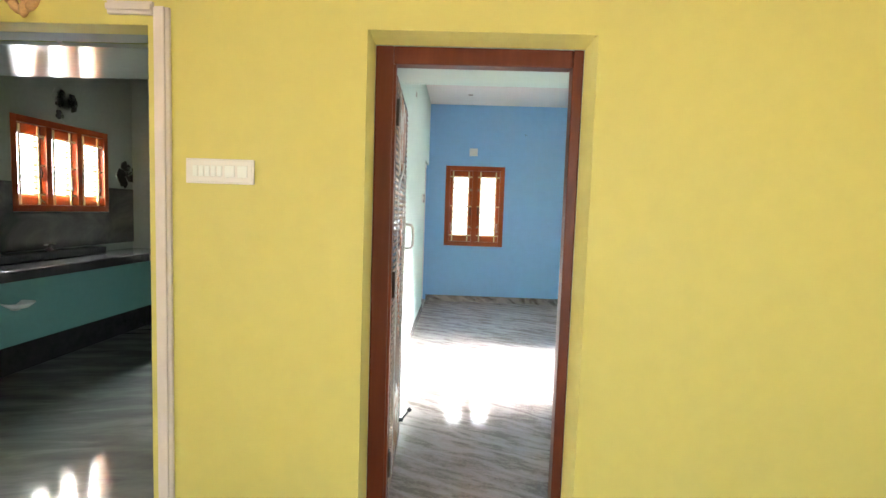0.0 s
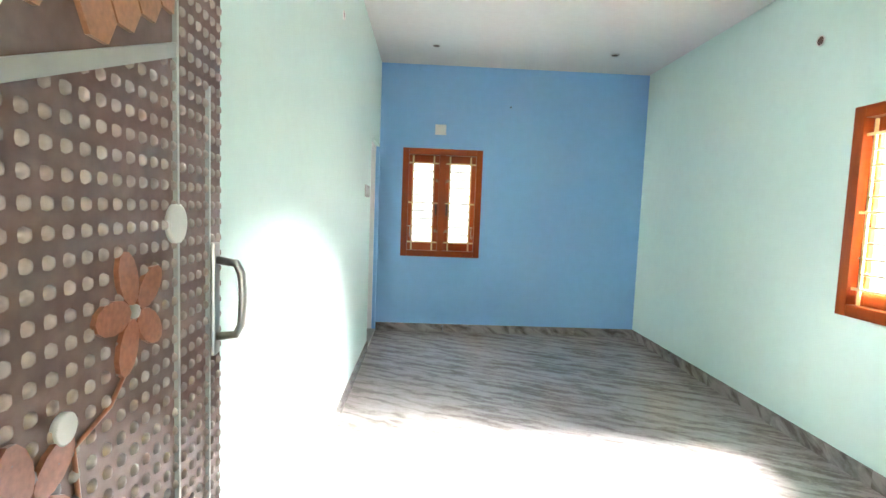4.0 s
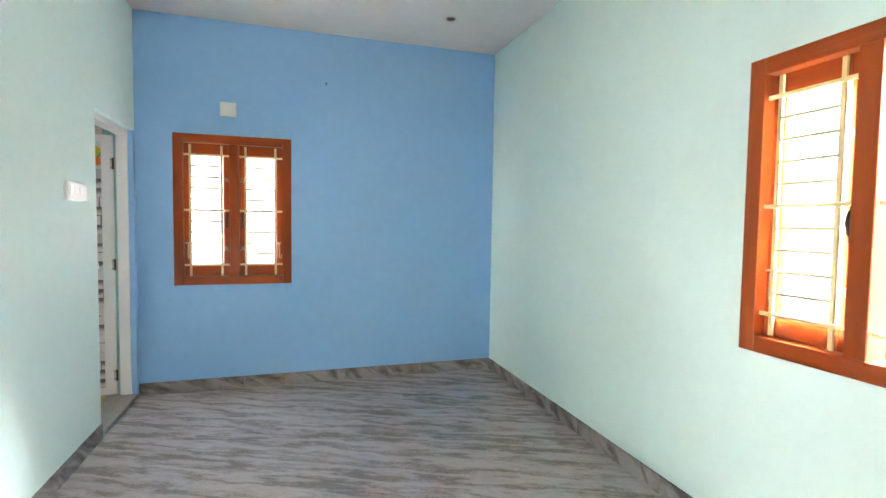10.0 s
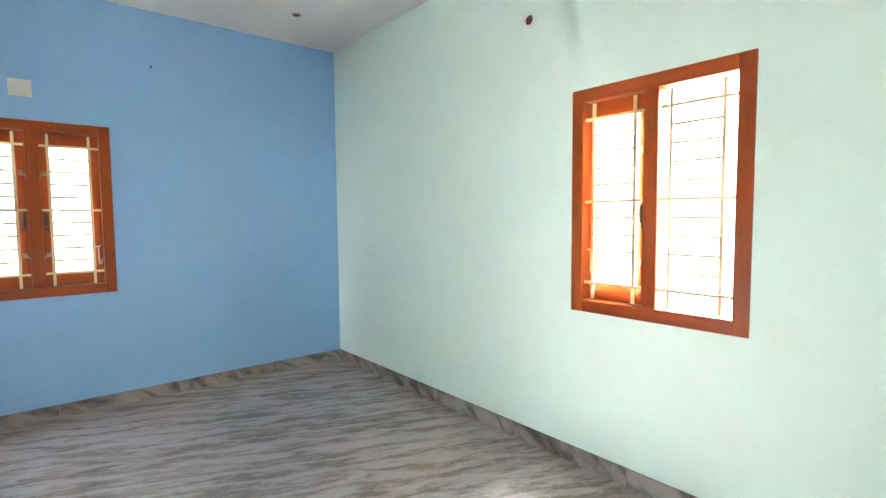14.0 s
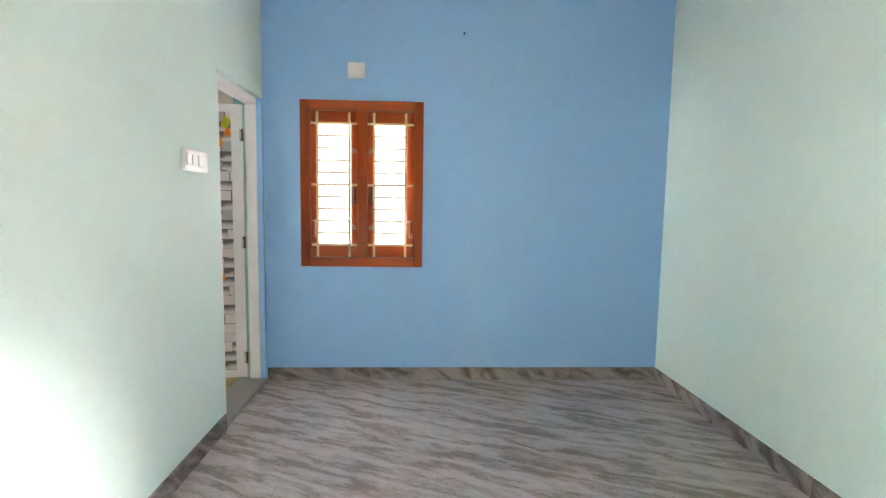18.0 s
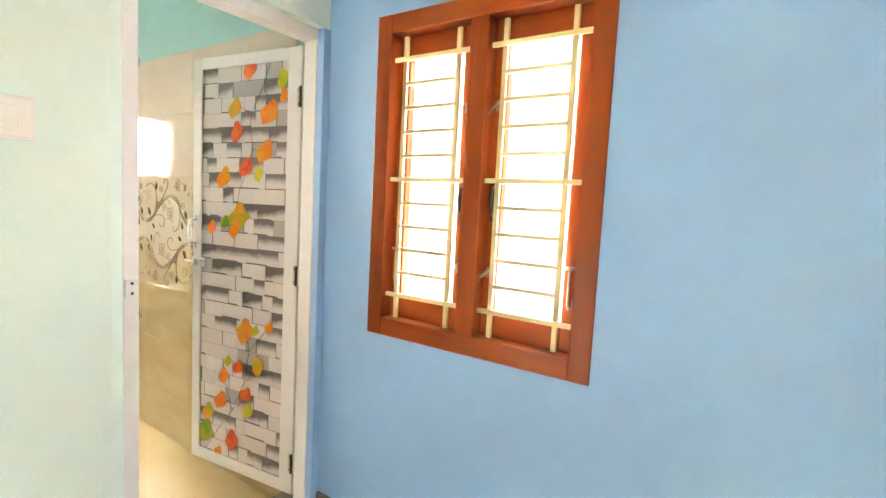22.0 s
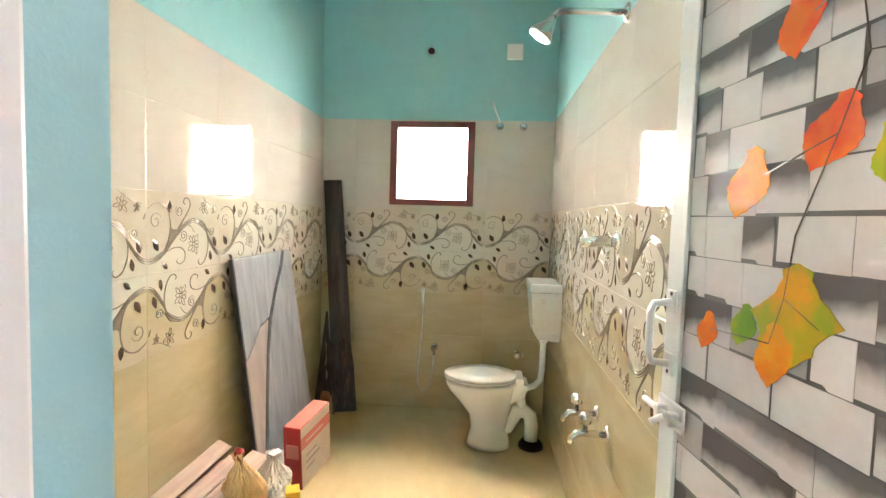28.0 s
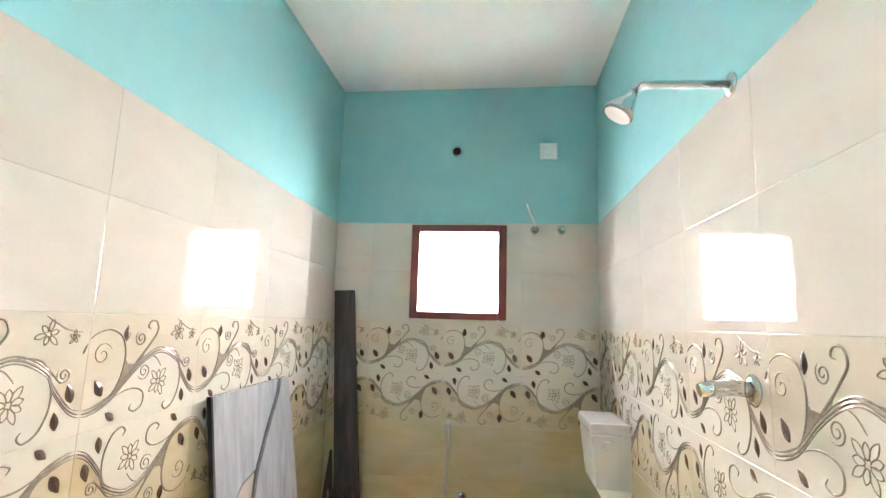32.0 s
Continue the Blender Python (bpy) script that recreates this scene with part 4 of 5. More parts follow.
# ---- kitchen, seen through the opening ----
ct = thing("kitchen_counter", "teal painted counter with a black granite top", "counter")
part("worktop", boxed(-3.748, -3.185, 2.30, BY - 0.225, 0.80, 0.885, bevel=0.006), "granite", ct, "polished black granite slab")
part("front_panel", boxed(-3.26, -3.205, 2.30, BY - 0.225, 0.31, 0.798, bevel=0.004), "teal", ct, "teal painted front")
part("back_plinth", boxed(-3.745, -3.45, 2.30, BY - 0.225, 0.0, 0.308), "granite", ct)
part("upstand", boxed(-3.745, -3.55, 2.9, 4.9, 0.888, 0.955, bevel=0.006), "granite", ct, "raised granite ledge")
part("side_top", boxed(-3.183, -2.5, BY - 0.80, BY - 0.225, 0.80, 0.883, bevel=0.006), "sill_stone", ct, "pale stone return top")
bm = bmesh.new()
for y0, y1, z0, z1 in ((2.17, 4.036, 0.96, 1.58), (5.224, BY - 0.223, 0.96, 1.58), (4.036, 5.224, 0.96, 1.311)):
    box(bm, -3.749, -3.742, y0, y1, z0, z1)
db = structure("dado_tiles", bm, "dado", "dark brown kitchen wall tiles above the counter", "wall tiles")
sb = thing("stove_tap", "small dark metal gas tap on the counter ledge", "tap", pose(-3.62, 4.27, 0.955))
part("body", lathe(bmesh.new(), [(0.04, 0), (0.04, 0.02), (0.02, 0.03), (0.018, 0.055), (0.03, 0.06), (0.0, 0.07)], sides=14), "iron", sb)
part("lever", tube(bmesh.new(), [(0, -0.06, 0.06), (0, 0.06, 0.065)], 0.008, 8), "steel", sb)
bl = thing("steel_bowl", "pale steel bowl held under the counter edge", "bowl", pose(-3.15, 3.42, 0.60))
part("bowl", lathe(bmesh.new(), [(0.03, 0), (0.07, 0.012), (0.10, 0.04), (0.105, 0.05), (0.098, 0.048), (0.06, 0.016)], sides=20), "ceramic", bl)
part("bracket", boxed(-0.055, 0.0, -0.015, 0.015, -0.012, 0.004), "steel", bl)


def decal(y, z, s, seed):
    ob = thing("wall_decal", "dark flower cluster decal on the grey kitchen wall", "decal", pose(-3.748, y, z, 0, 0, 90), group="kitchen flower decals")
    r = random.Random(seed)
    for k in range(14):
        cu, cv = r.uniform(-1, 1) * s, r.uniform(-0.9, 0.9) * s
        part("petal", slab(bmesh.new(), leaf_outline(cu, cv, s * r.uniform(0.5, 0.8), r.uniform(0, 6.3)), -0.004, -0.001), r.choice(("iron", "dado", "grey_paint")), ob)


decal(4.66, 2.34, 0.13, 3)
decal(5.52, 1.74, 0.12, 5)


def plaster_flower(m, s, mat_c, label):
    ob = thing("plaster_flower", label, "ornament", m)
    r = random.Random(8)
    for k in range(9):
        a = k * 2 * math.pi / 9
        bm = lathe(bmesh.new(), [(0.0, 0), (s * 0.5, 0.003), (s * 0.42, 0.018), (s * 0.2, 0.028), (0.0, 0.03)], sides=12, sy=0.55)
        p = part("petal", bm, mat_c, ob)
        p.matrix_local = pose(s * 0.75 * math.cos(a), 0, s * 0.75 * math.sin(a), 90, 0, 0) @ pose(0, 0, 0, 0, 0, -math.degrees(a) + r.uniform(-15, 15))
    c = part("centre", lathe(bmesh.new(), [(s * 0.35, 0), (s * 0.3, 0.02), (s * 0.1, 0.035)], sides=14), mat_c, ob)
    c.matrix_local = pose(0, 0, 0, 90)


M["peach"] = material("peach_plaster", (0.62, 0.36, 0.16), 0.6, var=0.25, scale=25)
M["pink_plaster"] = material("pink_white_plaster", (0.62, 0.55, 0.52), 0.6, var=0.15, scale=25)
plaster_flower(pose(-1.70, YH - 0.001, 2.275), 0.075, "peach", "peach plaster flower on the yellow wall")
plaster_flower(pose(-2.22, 2.599, 2.375), 0.052, "pink_plaster", "pinkish white plaster flower on the green loft front")
plaster_flower(pose(-2.10, 2.599, 2.350), 0.045, "pink_plaster", "pinkish white plaster flower on the green loft front")


# ---- switches, sockets and holes ----
def plate(name, m, w, h, label, category, rockers=(), holes=(), mat="plastic2"):
    """A wall plate; local x along the wall, y into it, z up, centred."""
    ob = thing(name, label, category, m)
    part("plate", boxed(-w / 2, w / 2, -0.012, -0.0005, -h / 2, h / 2, bevel=0.004), mat, ob)
    part("rim", boxed(-w / 2 + 0.007, w / 2 - 0.007, -0.0155, -0.0115, -h / 2 + 0.007, h / 2 - 0.007, bevel=0.003), mat, ob)
    for x, rw, rh in rockers:
        part("rocker", boxed(x - rw / 2, x + rw / 2, -0.0195, -0.015, -rh / 2, rh / 2, bevel=0.003), "plastic", ob)
    for x, z in holes:
        part("pin_hole", tube(bmesh.new(), [(x, -0.0165, z), (x, -0.0150, z)], 0.0032, 8), "black", ob)
    return ob


plate("switch_board", pose(-0.866, YH, 1.573), 0.290, 0.105, "cream plastic switchboard on the yellow hall wall", "switch",
      [(-0.102 + 0.026 * k, 0.021, 0.045) for k in range(5)] + [(0.045, 0.042, 0.05), (0.099, 0.042, 0.05)], [(0.045, 0.012), (0.037, -0.008), (0.053, -0.008), (0.099, 0.010), (0.091, -0.010), (0.107, -0.010)])
plate("switch_board", pose(XL, 6.50, 1.612, 0, 0, 90), 0.275, 0.110, "glossy white switchboard on the mint wall", "switch",
      [(-0.085, 0.05, 0.055), (-0.025, 0.05, 0.055), (0.060, 0.08, 0.06)], [(0.06, 0.014), (0.048, -0.008), (0.072, -0.008)], "plastic")
plate("wall_socket", pose(0.362, YN, 2.39), 0.128, 0.118, "square white socket above the window", "socket", [(0.0, 0.075, 0.07)], [(0, 0.014), (-0.014, -0.010), (0.014, -0.010)], "plastic")
plate("wall_socket", pose(BX - 0.011, 7.33, 2.745, 0, 0, 90), 0.12, 0.12, "square white socket high on the aqua wall", "socket", [(0.0, 0.07, 0.07)], [(0, 0.014), (-0.014, -0.010), (0.014, -0.010)], "plastic")


def conduit(m, label, r=0.026, rim="plastic"):
    ob = thing("conduit_hole", label, "conduit hole", m, group="open conduit holes")
    bm = bmesh.new()
    ring = 18
    a = [(r, 0.0), (r, -0.006), (r * 0.86, -0.007), (r * 0.84, 0.0)]
    rs = [[bm.verts.new((q * math.cos(t), y, q * math.sin(t))) for t in (2 * math.pi * k / ring for k in range(ring))] for q, y in a]
    for p, q in zip(rs, rs[1:]):
        for k in range(ring):
            bm.faces.new((p[k], p[(k + 1) % ring], q[(k + 1) % ring], q[k]))
    part("rim", bm, rim, ob)
    part("bore", tube(bmesh.new(), [(0, -0.0025, 0), (0, -0.0005, 0)], r * 0.85, 18), "red_hole", ob, "dark bore")


conduit(pose(XR, 5.125, 2.667, 0, 0, -90), "dark red conduit hole in the mint wall", 0.034)
conduit(pose(XL, 5.10, 2.66, 0, 0, 90), "small pale conduit cap on the mint wall", 0.028)
conduit(pose(BX - 0.012, 6.688, 2.753, 0, 0, 90), "dark red conduit hole in the aqua wall", 0.032)
for x, y in ((0.272, 6.99), (2.11, 7.0)):
    conduit(pose(x, y, ZC, 90, 0, 0), "dark round light point hole in the ceiling", 0.04, "steel")
nl = thing("nail", "small iron nail in the blue wall", "nail", pose(1.168, YN, 2.672))
part("shaft", tube(bmesh.new(), [(0, 0.0, 0), (-0.004, -0.03, 0.004)], 0.004, 6), "iron", nl)
part("head", tube(bmesh.new(), [(-0.004, -0.03, 0.004), (-0.0042, -0.032, 0.0042)], 0.008, 8), "iron", nl)


# ---- bathroom fittings ----
def flange(bm, c, d, r):
    """A round wall flange at c facing along d."""
    c, d = Vector(c), Vector(d)
    tube(bm, [c, c + d * 0.006, c + d * 0.012], [r, r, r * 0.6], 18)


wc = thing("toilet", "white ceramic pedestal toilet with a closed lid", "toilet", pose(-3.42, 7.42, BF))


def oval(cy, rx, ry, z, n=28, egg=0.12):
    return [(rx * math.cos(a) * (1 - egg * max(0.0, -math.sin(a))), cy + ry * math.sin(a), z) for a in (2 * math.pi * k / n for k in range(n))]


part("bowl", loft(bmesh.new(), [oval(-0.20, 0.118, 0.150, 0), oval(-0.20, 0.112, 0.142, 0.03), oval(-0.195, 0.096, 0.126, 0.12), oval(-0.20, 0.104, 0.138, 0.21), oval(-0.225, 0.138, 0.185, 0.30),
                                   oval(-0.25, 0.168, 0.232, 0.38), oval(-0.255, 0.180, 0.248, 0.425), oval(-0.255, 0.178, 0.246, 0.445), oval(-0.255, 0.14, 0.20, 0.45)]), "ceramic", wc)
part("seat", loft(bmesh.new(), [oval(-0.265, 0.182, 0.240, 0.452), oval(-0.265, 0.188, 0.246, 0.460), oval(-0.265, 0.186, 0.244, 0.470)]), "plastic", wc, "white plastic seat")
part("lid", loft(bmesh.new(), [oval(-0.265, 0.186, 0.243, 0.473), oval(-0.265, 0.190, 0.247, 0.480), oval(-0.265, 0.184, 0.241, 0.492), oval(-0.265, 0.10, 0.15, 0.499)]), "plastic", wc, "white plastic lid")
part("hinge_block", boxed(-0.10, 0.10, -0.035, 0.02, 0.445, 0.49, bevel=0.008), "plastic", wc)
part("shelf", loft(bmesh.new(), [[(-0.07, -0.08, 0.30), (0.07, -0.08, 0.30), (0.06, 0.03, 0.36), (-0.06, 0.03, 0.36)], [(-0.10, -0.08, 0.445), (0.10, -0.08, 0.445), (0.09, 0.05, 0.445), (-0.09, 0.05, 0.445)]], False), "ceramic", wc)
part("trap", tube(bmesh.new(), [(0, -0.12, 0.11), (0, -0.075, 0.13), (0, -0.045, 0.19), (0, -0.01, 0.235), (0, 0.035, 0.245), (0, 0.075, 0.215), (0, 0.088, 0.15), (0, 0.088, 0.04)], [0.05, 0.05, 0.05, 0.049, 0.048, 0.047, 0.046, 0.046], 16), "ceramic", wc)
part("neck", tube(bmesh.new(), [(0, 0.03, 0.24), (0, 0.01, 0.31), (0, -0.01, 0.37)], [0.03, 0.034, 0.05], 12), "ceramic", wc)
part("floor_collar", lathe(bmesh.new(), [(0.085, 0), (0.082, 0.02), (0.062, 0.045), (0.05, 0.05)], (0, 0.088, 0), 18), "rubber", wc, "dark rubber floor collar")

cs = thing("cistern", "white plastic wall cistern above the toilet", "cistern", pose(-3.42, 7.648, 0.695))
part("tank", loft(bmesh.new(), [[(-0.135, 0, 0), (0.135, 0, 0), (0.125, -0.135, 0.012), (-0.125, -0.135, 0.012)], [(-0.165, 0, 0.06), (0.165, 0, 0.06), (0.155, -0.165, 0.06), (-0.155, -0.165, 0.06)],
                                [(-0.182, 0, 0.315), (0.182, 0, 0.315), (0.172, -0.190, 0.315), (-0.172, -0.190, 0.315)]], False), "plastic", cs)
part("cover", boxed(-0.188, 0.188, -0.198, 0, 0.317, 0.375, bevel=0.018), "plastic", cs)
part("flush_button", boxed(0.172, 0.186, -0.13, -0.10, 0.25, 0.29, bevel=0.004), "plastic2", cs)
part("flush_pipe", tube(bmesh.new(), [(0, -0.085, 0.0), (0, -0.085, -0.22), (0, -0.095, -0.29), (0, -0.13, -0.335), (0, -0.19, -0.355), (0, -0.235, -0.36)], 0.021, 14), "plastic", cs, "white bent flush pipe")
part("pipe_nut", tube(bmesh.new(), [(0, -0.085, 0.0), (0, -0.085, -0.035)], 0.030, 12), "plastic", cs)

hf = thing("health_faucet", "grey hose sprayer hung on a wall bracket", "faucet", pose(BX, 6.68, 0.86, 0, 0, 90))
part("bracket", boxed(-0.014, 0.014, -0.035, 0, -0.03, 0.01, bevel=0.003), "chrome", hf)
part("spray_head", tube(bmesh.new(), [(0, -0.03, -0.075), (0, -0.032, -0.02), (0, -0.036, 0.02), (0.0, -0.055, 0.045)], [0.010, 0.012, 0.014, 0.017], 12), "plastic", hf)
hose = [(p.x, -0.028, p.y) for p in smooth_line([(0.0, -0.07), (-0.006, -0.30), (-0.030, -0.58), (-0.028, -0.70), (0.012, -0.772), (0.062, -0.735), (0.088, -0.60), (0.098, -0.44)])]
part("hose", tube(bmesh.new(), hose, 0.0075, 8), "steel", hf, "ribbed grey hose")
bm = bmesh.new()
flange(bm, (0.098, 0, -0.42), (0, -1, 0), 0.026)
tube(bm, [(0.098, 0, -0.42), (0.098, -0.05, -0.42)], 0.012, 12)
tube(bm, [(0.098, -0.03, -0.42), (0.098, -0.03, -0.475)], 0.010, 12)
tube(bm, [(0.098, -0.05, -0.42), (0.098, -0.07, -0.42)], [0.018, 0.020], 12)
part("angle_valve", bm, "chrome", hf, "chrome angle valve")

av = thing("angle_valve", "chrome angle valve behind the toilet", "valve", pose(BX, 7.427, 0.42, 0, 0, 90))
bm = bmesh.new()
flange(bm, (0, 0, 0), (0, -1, 0), 0.026)
tube(bm, [(0, 0, 0), (0, -0.05, 0)], 0.012, 12)
tube(bm, [(0, -0.05, 0), (0, -0.075, 0)], [0.018, 0.020], 12)
part("body", bm, "chrome", av)
part("handle", tube(bmesh.new(), [(0.045, -0.012, 0.004), (0.045, -0.050, 0.004), (0.045, -0.056, 0.004)], [0.012, 0.017, 0.012], 12), "chrome", av)
part("side_stub", tube(bmesh.new(), [(0.0, -0.03, 0.0), (0.045, -0.03, 0.003)], 0.009, 10), "chrome", av)
for y, loose in ((7.235, True), (7.415, False)):
    ob = thing("stop_cock", "small chrome pipe stub beside the bathroom window", "valve", pose(BX, y, 2.182, 0, 0, 90), group="pipe stubs by the window")
    bm = bmesh.new()
    flange(bm, (0, 0, 0), (0, -1, 0), 0.028)
    tube(bm, [(0, 0, 0), (0, -0.055, 0)], 0.014, 12)
    part("body", bm, "chrome", ob)
    if loose:
        part("thread_tape", tube(bmesh.new(), [(0, -0.05, 0.01), (-0.012, -0.055, 0.05), (-0.035, -0.06, 0.10), (-0.058, -0.05, 0.17)], 0.006, 8), "plastic", ob, "loose white pipe tail")

sh = thing("shower", "chrome wall shower with a round rose", "shower", pose(-2.05, YB, 2.235))
bm = bmesh.new()
flange(bm, (0, 0, 0), (0, -1, 0), 0.034)
part("wall_flange", bm, "chrome", sh)
part("arm", tube(bmesh.new(), [(0, 0, 0), (0, -0.215, 0.006), (0, -0.25, 0.004), (0, -0.27, -0.02)], 0.0115, 12), "chrome", sh)
part("rose", tube(bmesh.new(), [(0, -0.268, -0.012), (0, -0.276, -0.033), (0, -0.293, -0.055), (0, -0.311, -0.077), (0, -0.316, -0.086)], [0.013, 0.016, 0.030, 0.046, 0.044], 20), "chrome", sh)
part("spray_face", tube(bmesh.new(), [(0, -0.316, -0.0862), (0, -0.3174, -0.0884)], 0.040, 20), "plastic2", sh)

sp = thing("wall_spout", "chrome bath spout on the floral tiles", "tap", pose(-2.03, YB, 1.392))
bm = bmesh.new()
flange(bm, (0, 0, 0), (0, -1, 0), 0.040)
part("wall_flange", bm, "chrome", sp)
part("spout", tube(bmesh.new(), [(0, 0, 0), (0, -0.05, 0.004), (0, -0.10, 0.0), (0, -0.135, -0.006)], [0.020, 0.020, 0.021, 0.017], 14), "chrome", sp)
for x, z in ((-2.21, 0.666), (-2.03, 0.656)):
    tp = thing("bib_tap", "chrome bib tap with a round knob", "tap", pose(x, YB, z), group="bib taps on the tiled wall")
    bm = bmesh.new()
    flange(bm, (0, 0, 0), (0, -1, 0), 0.032)
    part("wall_flange", bm, "chrome", tp)
    part("spout", tube(bmesh.new(), [(0, 0, 0), (0, -0.08, 0.0), (0, -0.115, -0.002), (0, -0.135, -0.022), (0, -0.138, -0.04)], [0.013, 0.013, 0.015, 0.013, 0.012], 12), "chrome", tp)
    part("knob", lathe(bmesh.new(), [(0.010, 0.0), (0.010, 0.03), (0.024, 0.036), (0.026, 0.06), (0.018, 0.072), (0.0, 0.075)], (0, -0.085, 0.008), 14), "chrome", tp)
fd = thing("floor_drain", "round steel drain in the bathroom floor", "drain", pose(-2.585, 7.475, BF))
part("rim", lathe(bmesh.new(), [(0.062, 0.0), (0.06, 0.006), (0.045, 0.007), (0.043, 0.002)], sides=24), "steel", fd)
part("grate", lathe(bmesh.new(), [(0.040, 0.001), (0.038, 0.005), (0.0, 0.006)], sides=20), "iron", fd, "dark grate")


# ---- loose things stored in the bathroom ----
def plank(name, label, category, a, b, c, d, thick, mat, outlines=()):
    """A board between the corners a (top), b (top), c and d (foot), lying against the wall."""
    a, b, c, d = (Vector(v) for v in (a, b, c, d))
    n = (b - a).cross(c - a).normalized()
    n = -n if n.y < -0.5 else n
    bm = bmesh.new()
    vs = [bm.verts.new(v + n * s) for s in (0, thick) for v in (a, b, d, c)]
    for f in ((0, 1, 2, 3), (7, 6, 5, 4), (0, 4, 5, 1), (1, 5, 6, 2), (2, 6, 7, 3), (3, 7, 4, 0)):
        bm.faces.new([vs[i] for i in f])
    ob = thing(name, label, category)
    part("board", bm, mat, ob)

    def spot(u, v, s):
        top, foot = a.lerp(b, u), c.lerp(d, u)
        return top.lerp(foot, v) + n * s

    for nm, outline, s0, s1, mt, lb in outlines:
        bm = bmesh.new()
        p, q = [bm.verts.new(spot(u, v, s0)) for u, v in outline], [bm.verts.new(spot(u, v, s1)) for u, v in outline]
        bm.faces.new(p)
        bm.faces.new(q[::-1])
        for k in range(len(p)):
            j = (k + 1) % len(p)
            bm.faces.new((p[j], p[k], q[k], q[j]))
        part(nm, bm, mt, ob, lb)
    return ob


plank("laminate_board", "blue-grey laminate board leaning on the tiled wall", "board", (-2.535, 5.857, 1.22), (-3.22, 5.857, 1.23), (-2.61, 5.985, BF + 0.001), (-3.38, 5.99, BF + 0.001), 0.018, "dark_plank",
      [("peeled_sheet", [(0.0, 0.0), (0.84, 0.0), (0.78, 0.06), (0.60, 0.17), (0.44, 0.285), (0.27, 0.305), (0.14, 0.37), (0.01, 0.42)], 0.018, 0.026, "board_grey", "blue-grey laminate"),
       ("bare_strip", [(0.01, 0.427), (0.15, 0.377), (0.28, 0.313), (0.43, 0.295), (0.34, 0.42), (0.21, 0.65), (0.115, 0.85), (0.085, 0.995), (0.01, 0.995)], 0.018, 0.024, "board_tan", "bare pinkish plywood"),
       ("front_sheet", [(0.875, 0.0), (1.0, 0.0), (1.0, 0.995), (0.105, 0.995), (0.135, 0.85), (0.235, 0.65), (0.365, 0.42), (0.475, 0.285), (0.64, 0.17), (0.82, 0.06)], 0.022, 0.034, "board_grey", "grey laminate sheet")])
plank("dark_plank", "tall weathered dark plank leaning in the corner", "plank", (-3.955, 5.868, 1.735), (-3.955, 6.005, 1.74), (-3.78, 6.03, BF + 0.001), (-3.83, 6.19, BF + 0.001), -0.022, "dark_plank",
      [("charred_foot", [(-0.04, 0.69), (0.30, 0.72), (0.62, 0.68), (0.99, 0.70), (1.08, 0.80), (1.07, 0.995), (-0.06, 0.995)], -0.0225, -0.030, "burnt_wood", "brown-black broken lower end")])
plank("broken_plank", "short broken dark plank leaning in the corner", "plank", (-3.945, 5.905, 0.69), (-3.945, 5.915, 0.69), (-3.77, 5.875, BF + 0.001), (-3.73, 6.05, BF + 0.001), -0.02, "burnt_wood",
      [("paint_fleck", [(0.50, 0.30), (0.66, 0.33), (0.60, 0.42), (0.70, 0.50), (0.52, 0.55), (0.58, 0.44)], -0.0205, -0.024, "offcut", "pale flaking paint"),
       ("paint_fleck", [(0.62, 0.58), (0.72, 0.61), (0.68, 0.68), (0.60, 0.66)], -0.0205, -0.024, "offcut", "pale flaking paint"),
       ("torn_foot", [(0.30, 0.995), (0.30, 0.84), (0.42, 0.79), (0.80, 0.79), (0.95, 0.86), (0.97, 0.995), (0.84, 0.995), (0.80, 0.885), (0.62, 0.865), (0.48, 0.90), (0.46, 0.995)], -0.0205, -0.032, "raw_wood", "raw orange-brown torn edge")])

cb = thing("tile_carton", "red and cream carton of tiles standing on the floor", "carton", pose(-2.69, 6.20, BF + 0.001, 0, -5, 172))
part("carton", boxed(0, 0.345, 0.0, 0.105, 0, 0.36, bevel=0.005), "carton_red", cb)
part("face_print", boxed(0.004, 0.341, -0.0015, 0.0, 0.004, 0.356), "carton_white", cb, "cream printed face")
part("face_band", boxed(0.004, 0.341, -0.003, -0.0015, 0.23, 0.30), "carton_pink", cb, "faded red band")
for z, w in ((0.262, 0.20), (0.18, 0.12), (0.14, 0.16), (0.10, 0.10)):
    part("print_bar", boxed(0.05, 0.05 + w, -0.004, -0.003, z - 0.005, z + 0.005), "carton_white" if z > 0.2 else "offcut", cb)
part("top_print", boxed(0.004, 0.341, 0.004, 0.101, 0.36, 0.3615), "carton_pink", cb, "faded pink top flap")
part("end_label", boxed(-0.0015, 0.0, 0.015, 0.09, 0.18, 0.26), "carton_pink", cb)
part("face_print", boxed(0.004, 0.341, 0.105, 0.1065, 0.004, 0.356), "carton_white", cb, "cream printed face")
part("face_band", boxed(0.004, 0.341, 0.1065, 0.108, 0.23, 0.30), "carton_pink", cb, "faded red band")
for z, w in ((0.262, 0.20), (0.18, 0.12), (0.14, 0.16), (0.10, 0.10)):
    part("print_bar", boxed(0.05, 0.05 + w, 0.108, 0.109, z - 0.005, z + 0.005), "carton_white" if z > 0.2 else "offcut", cb)

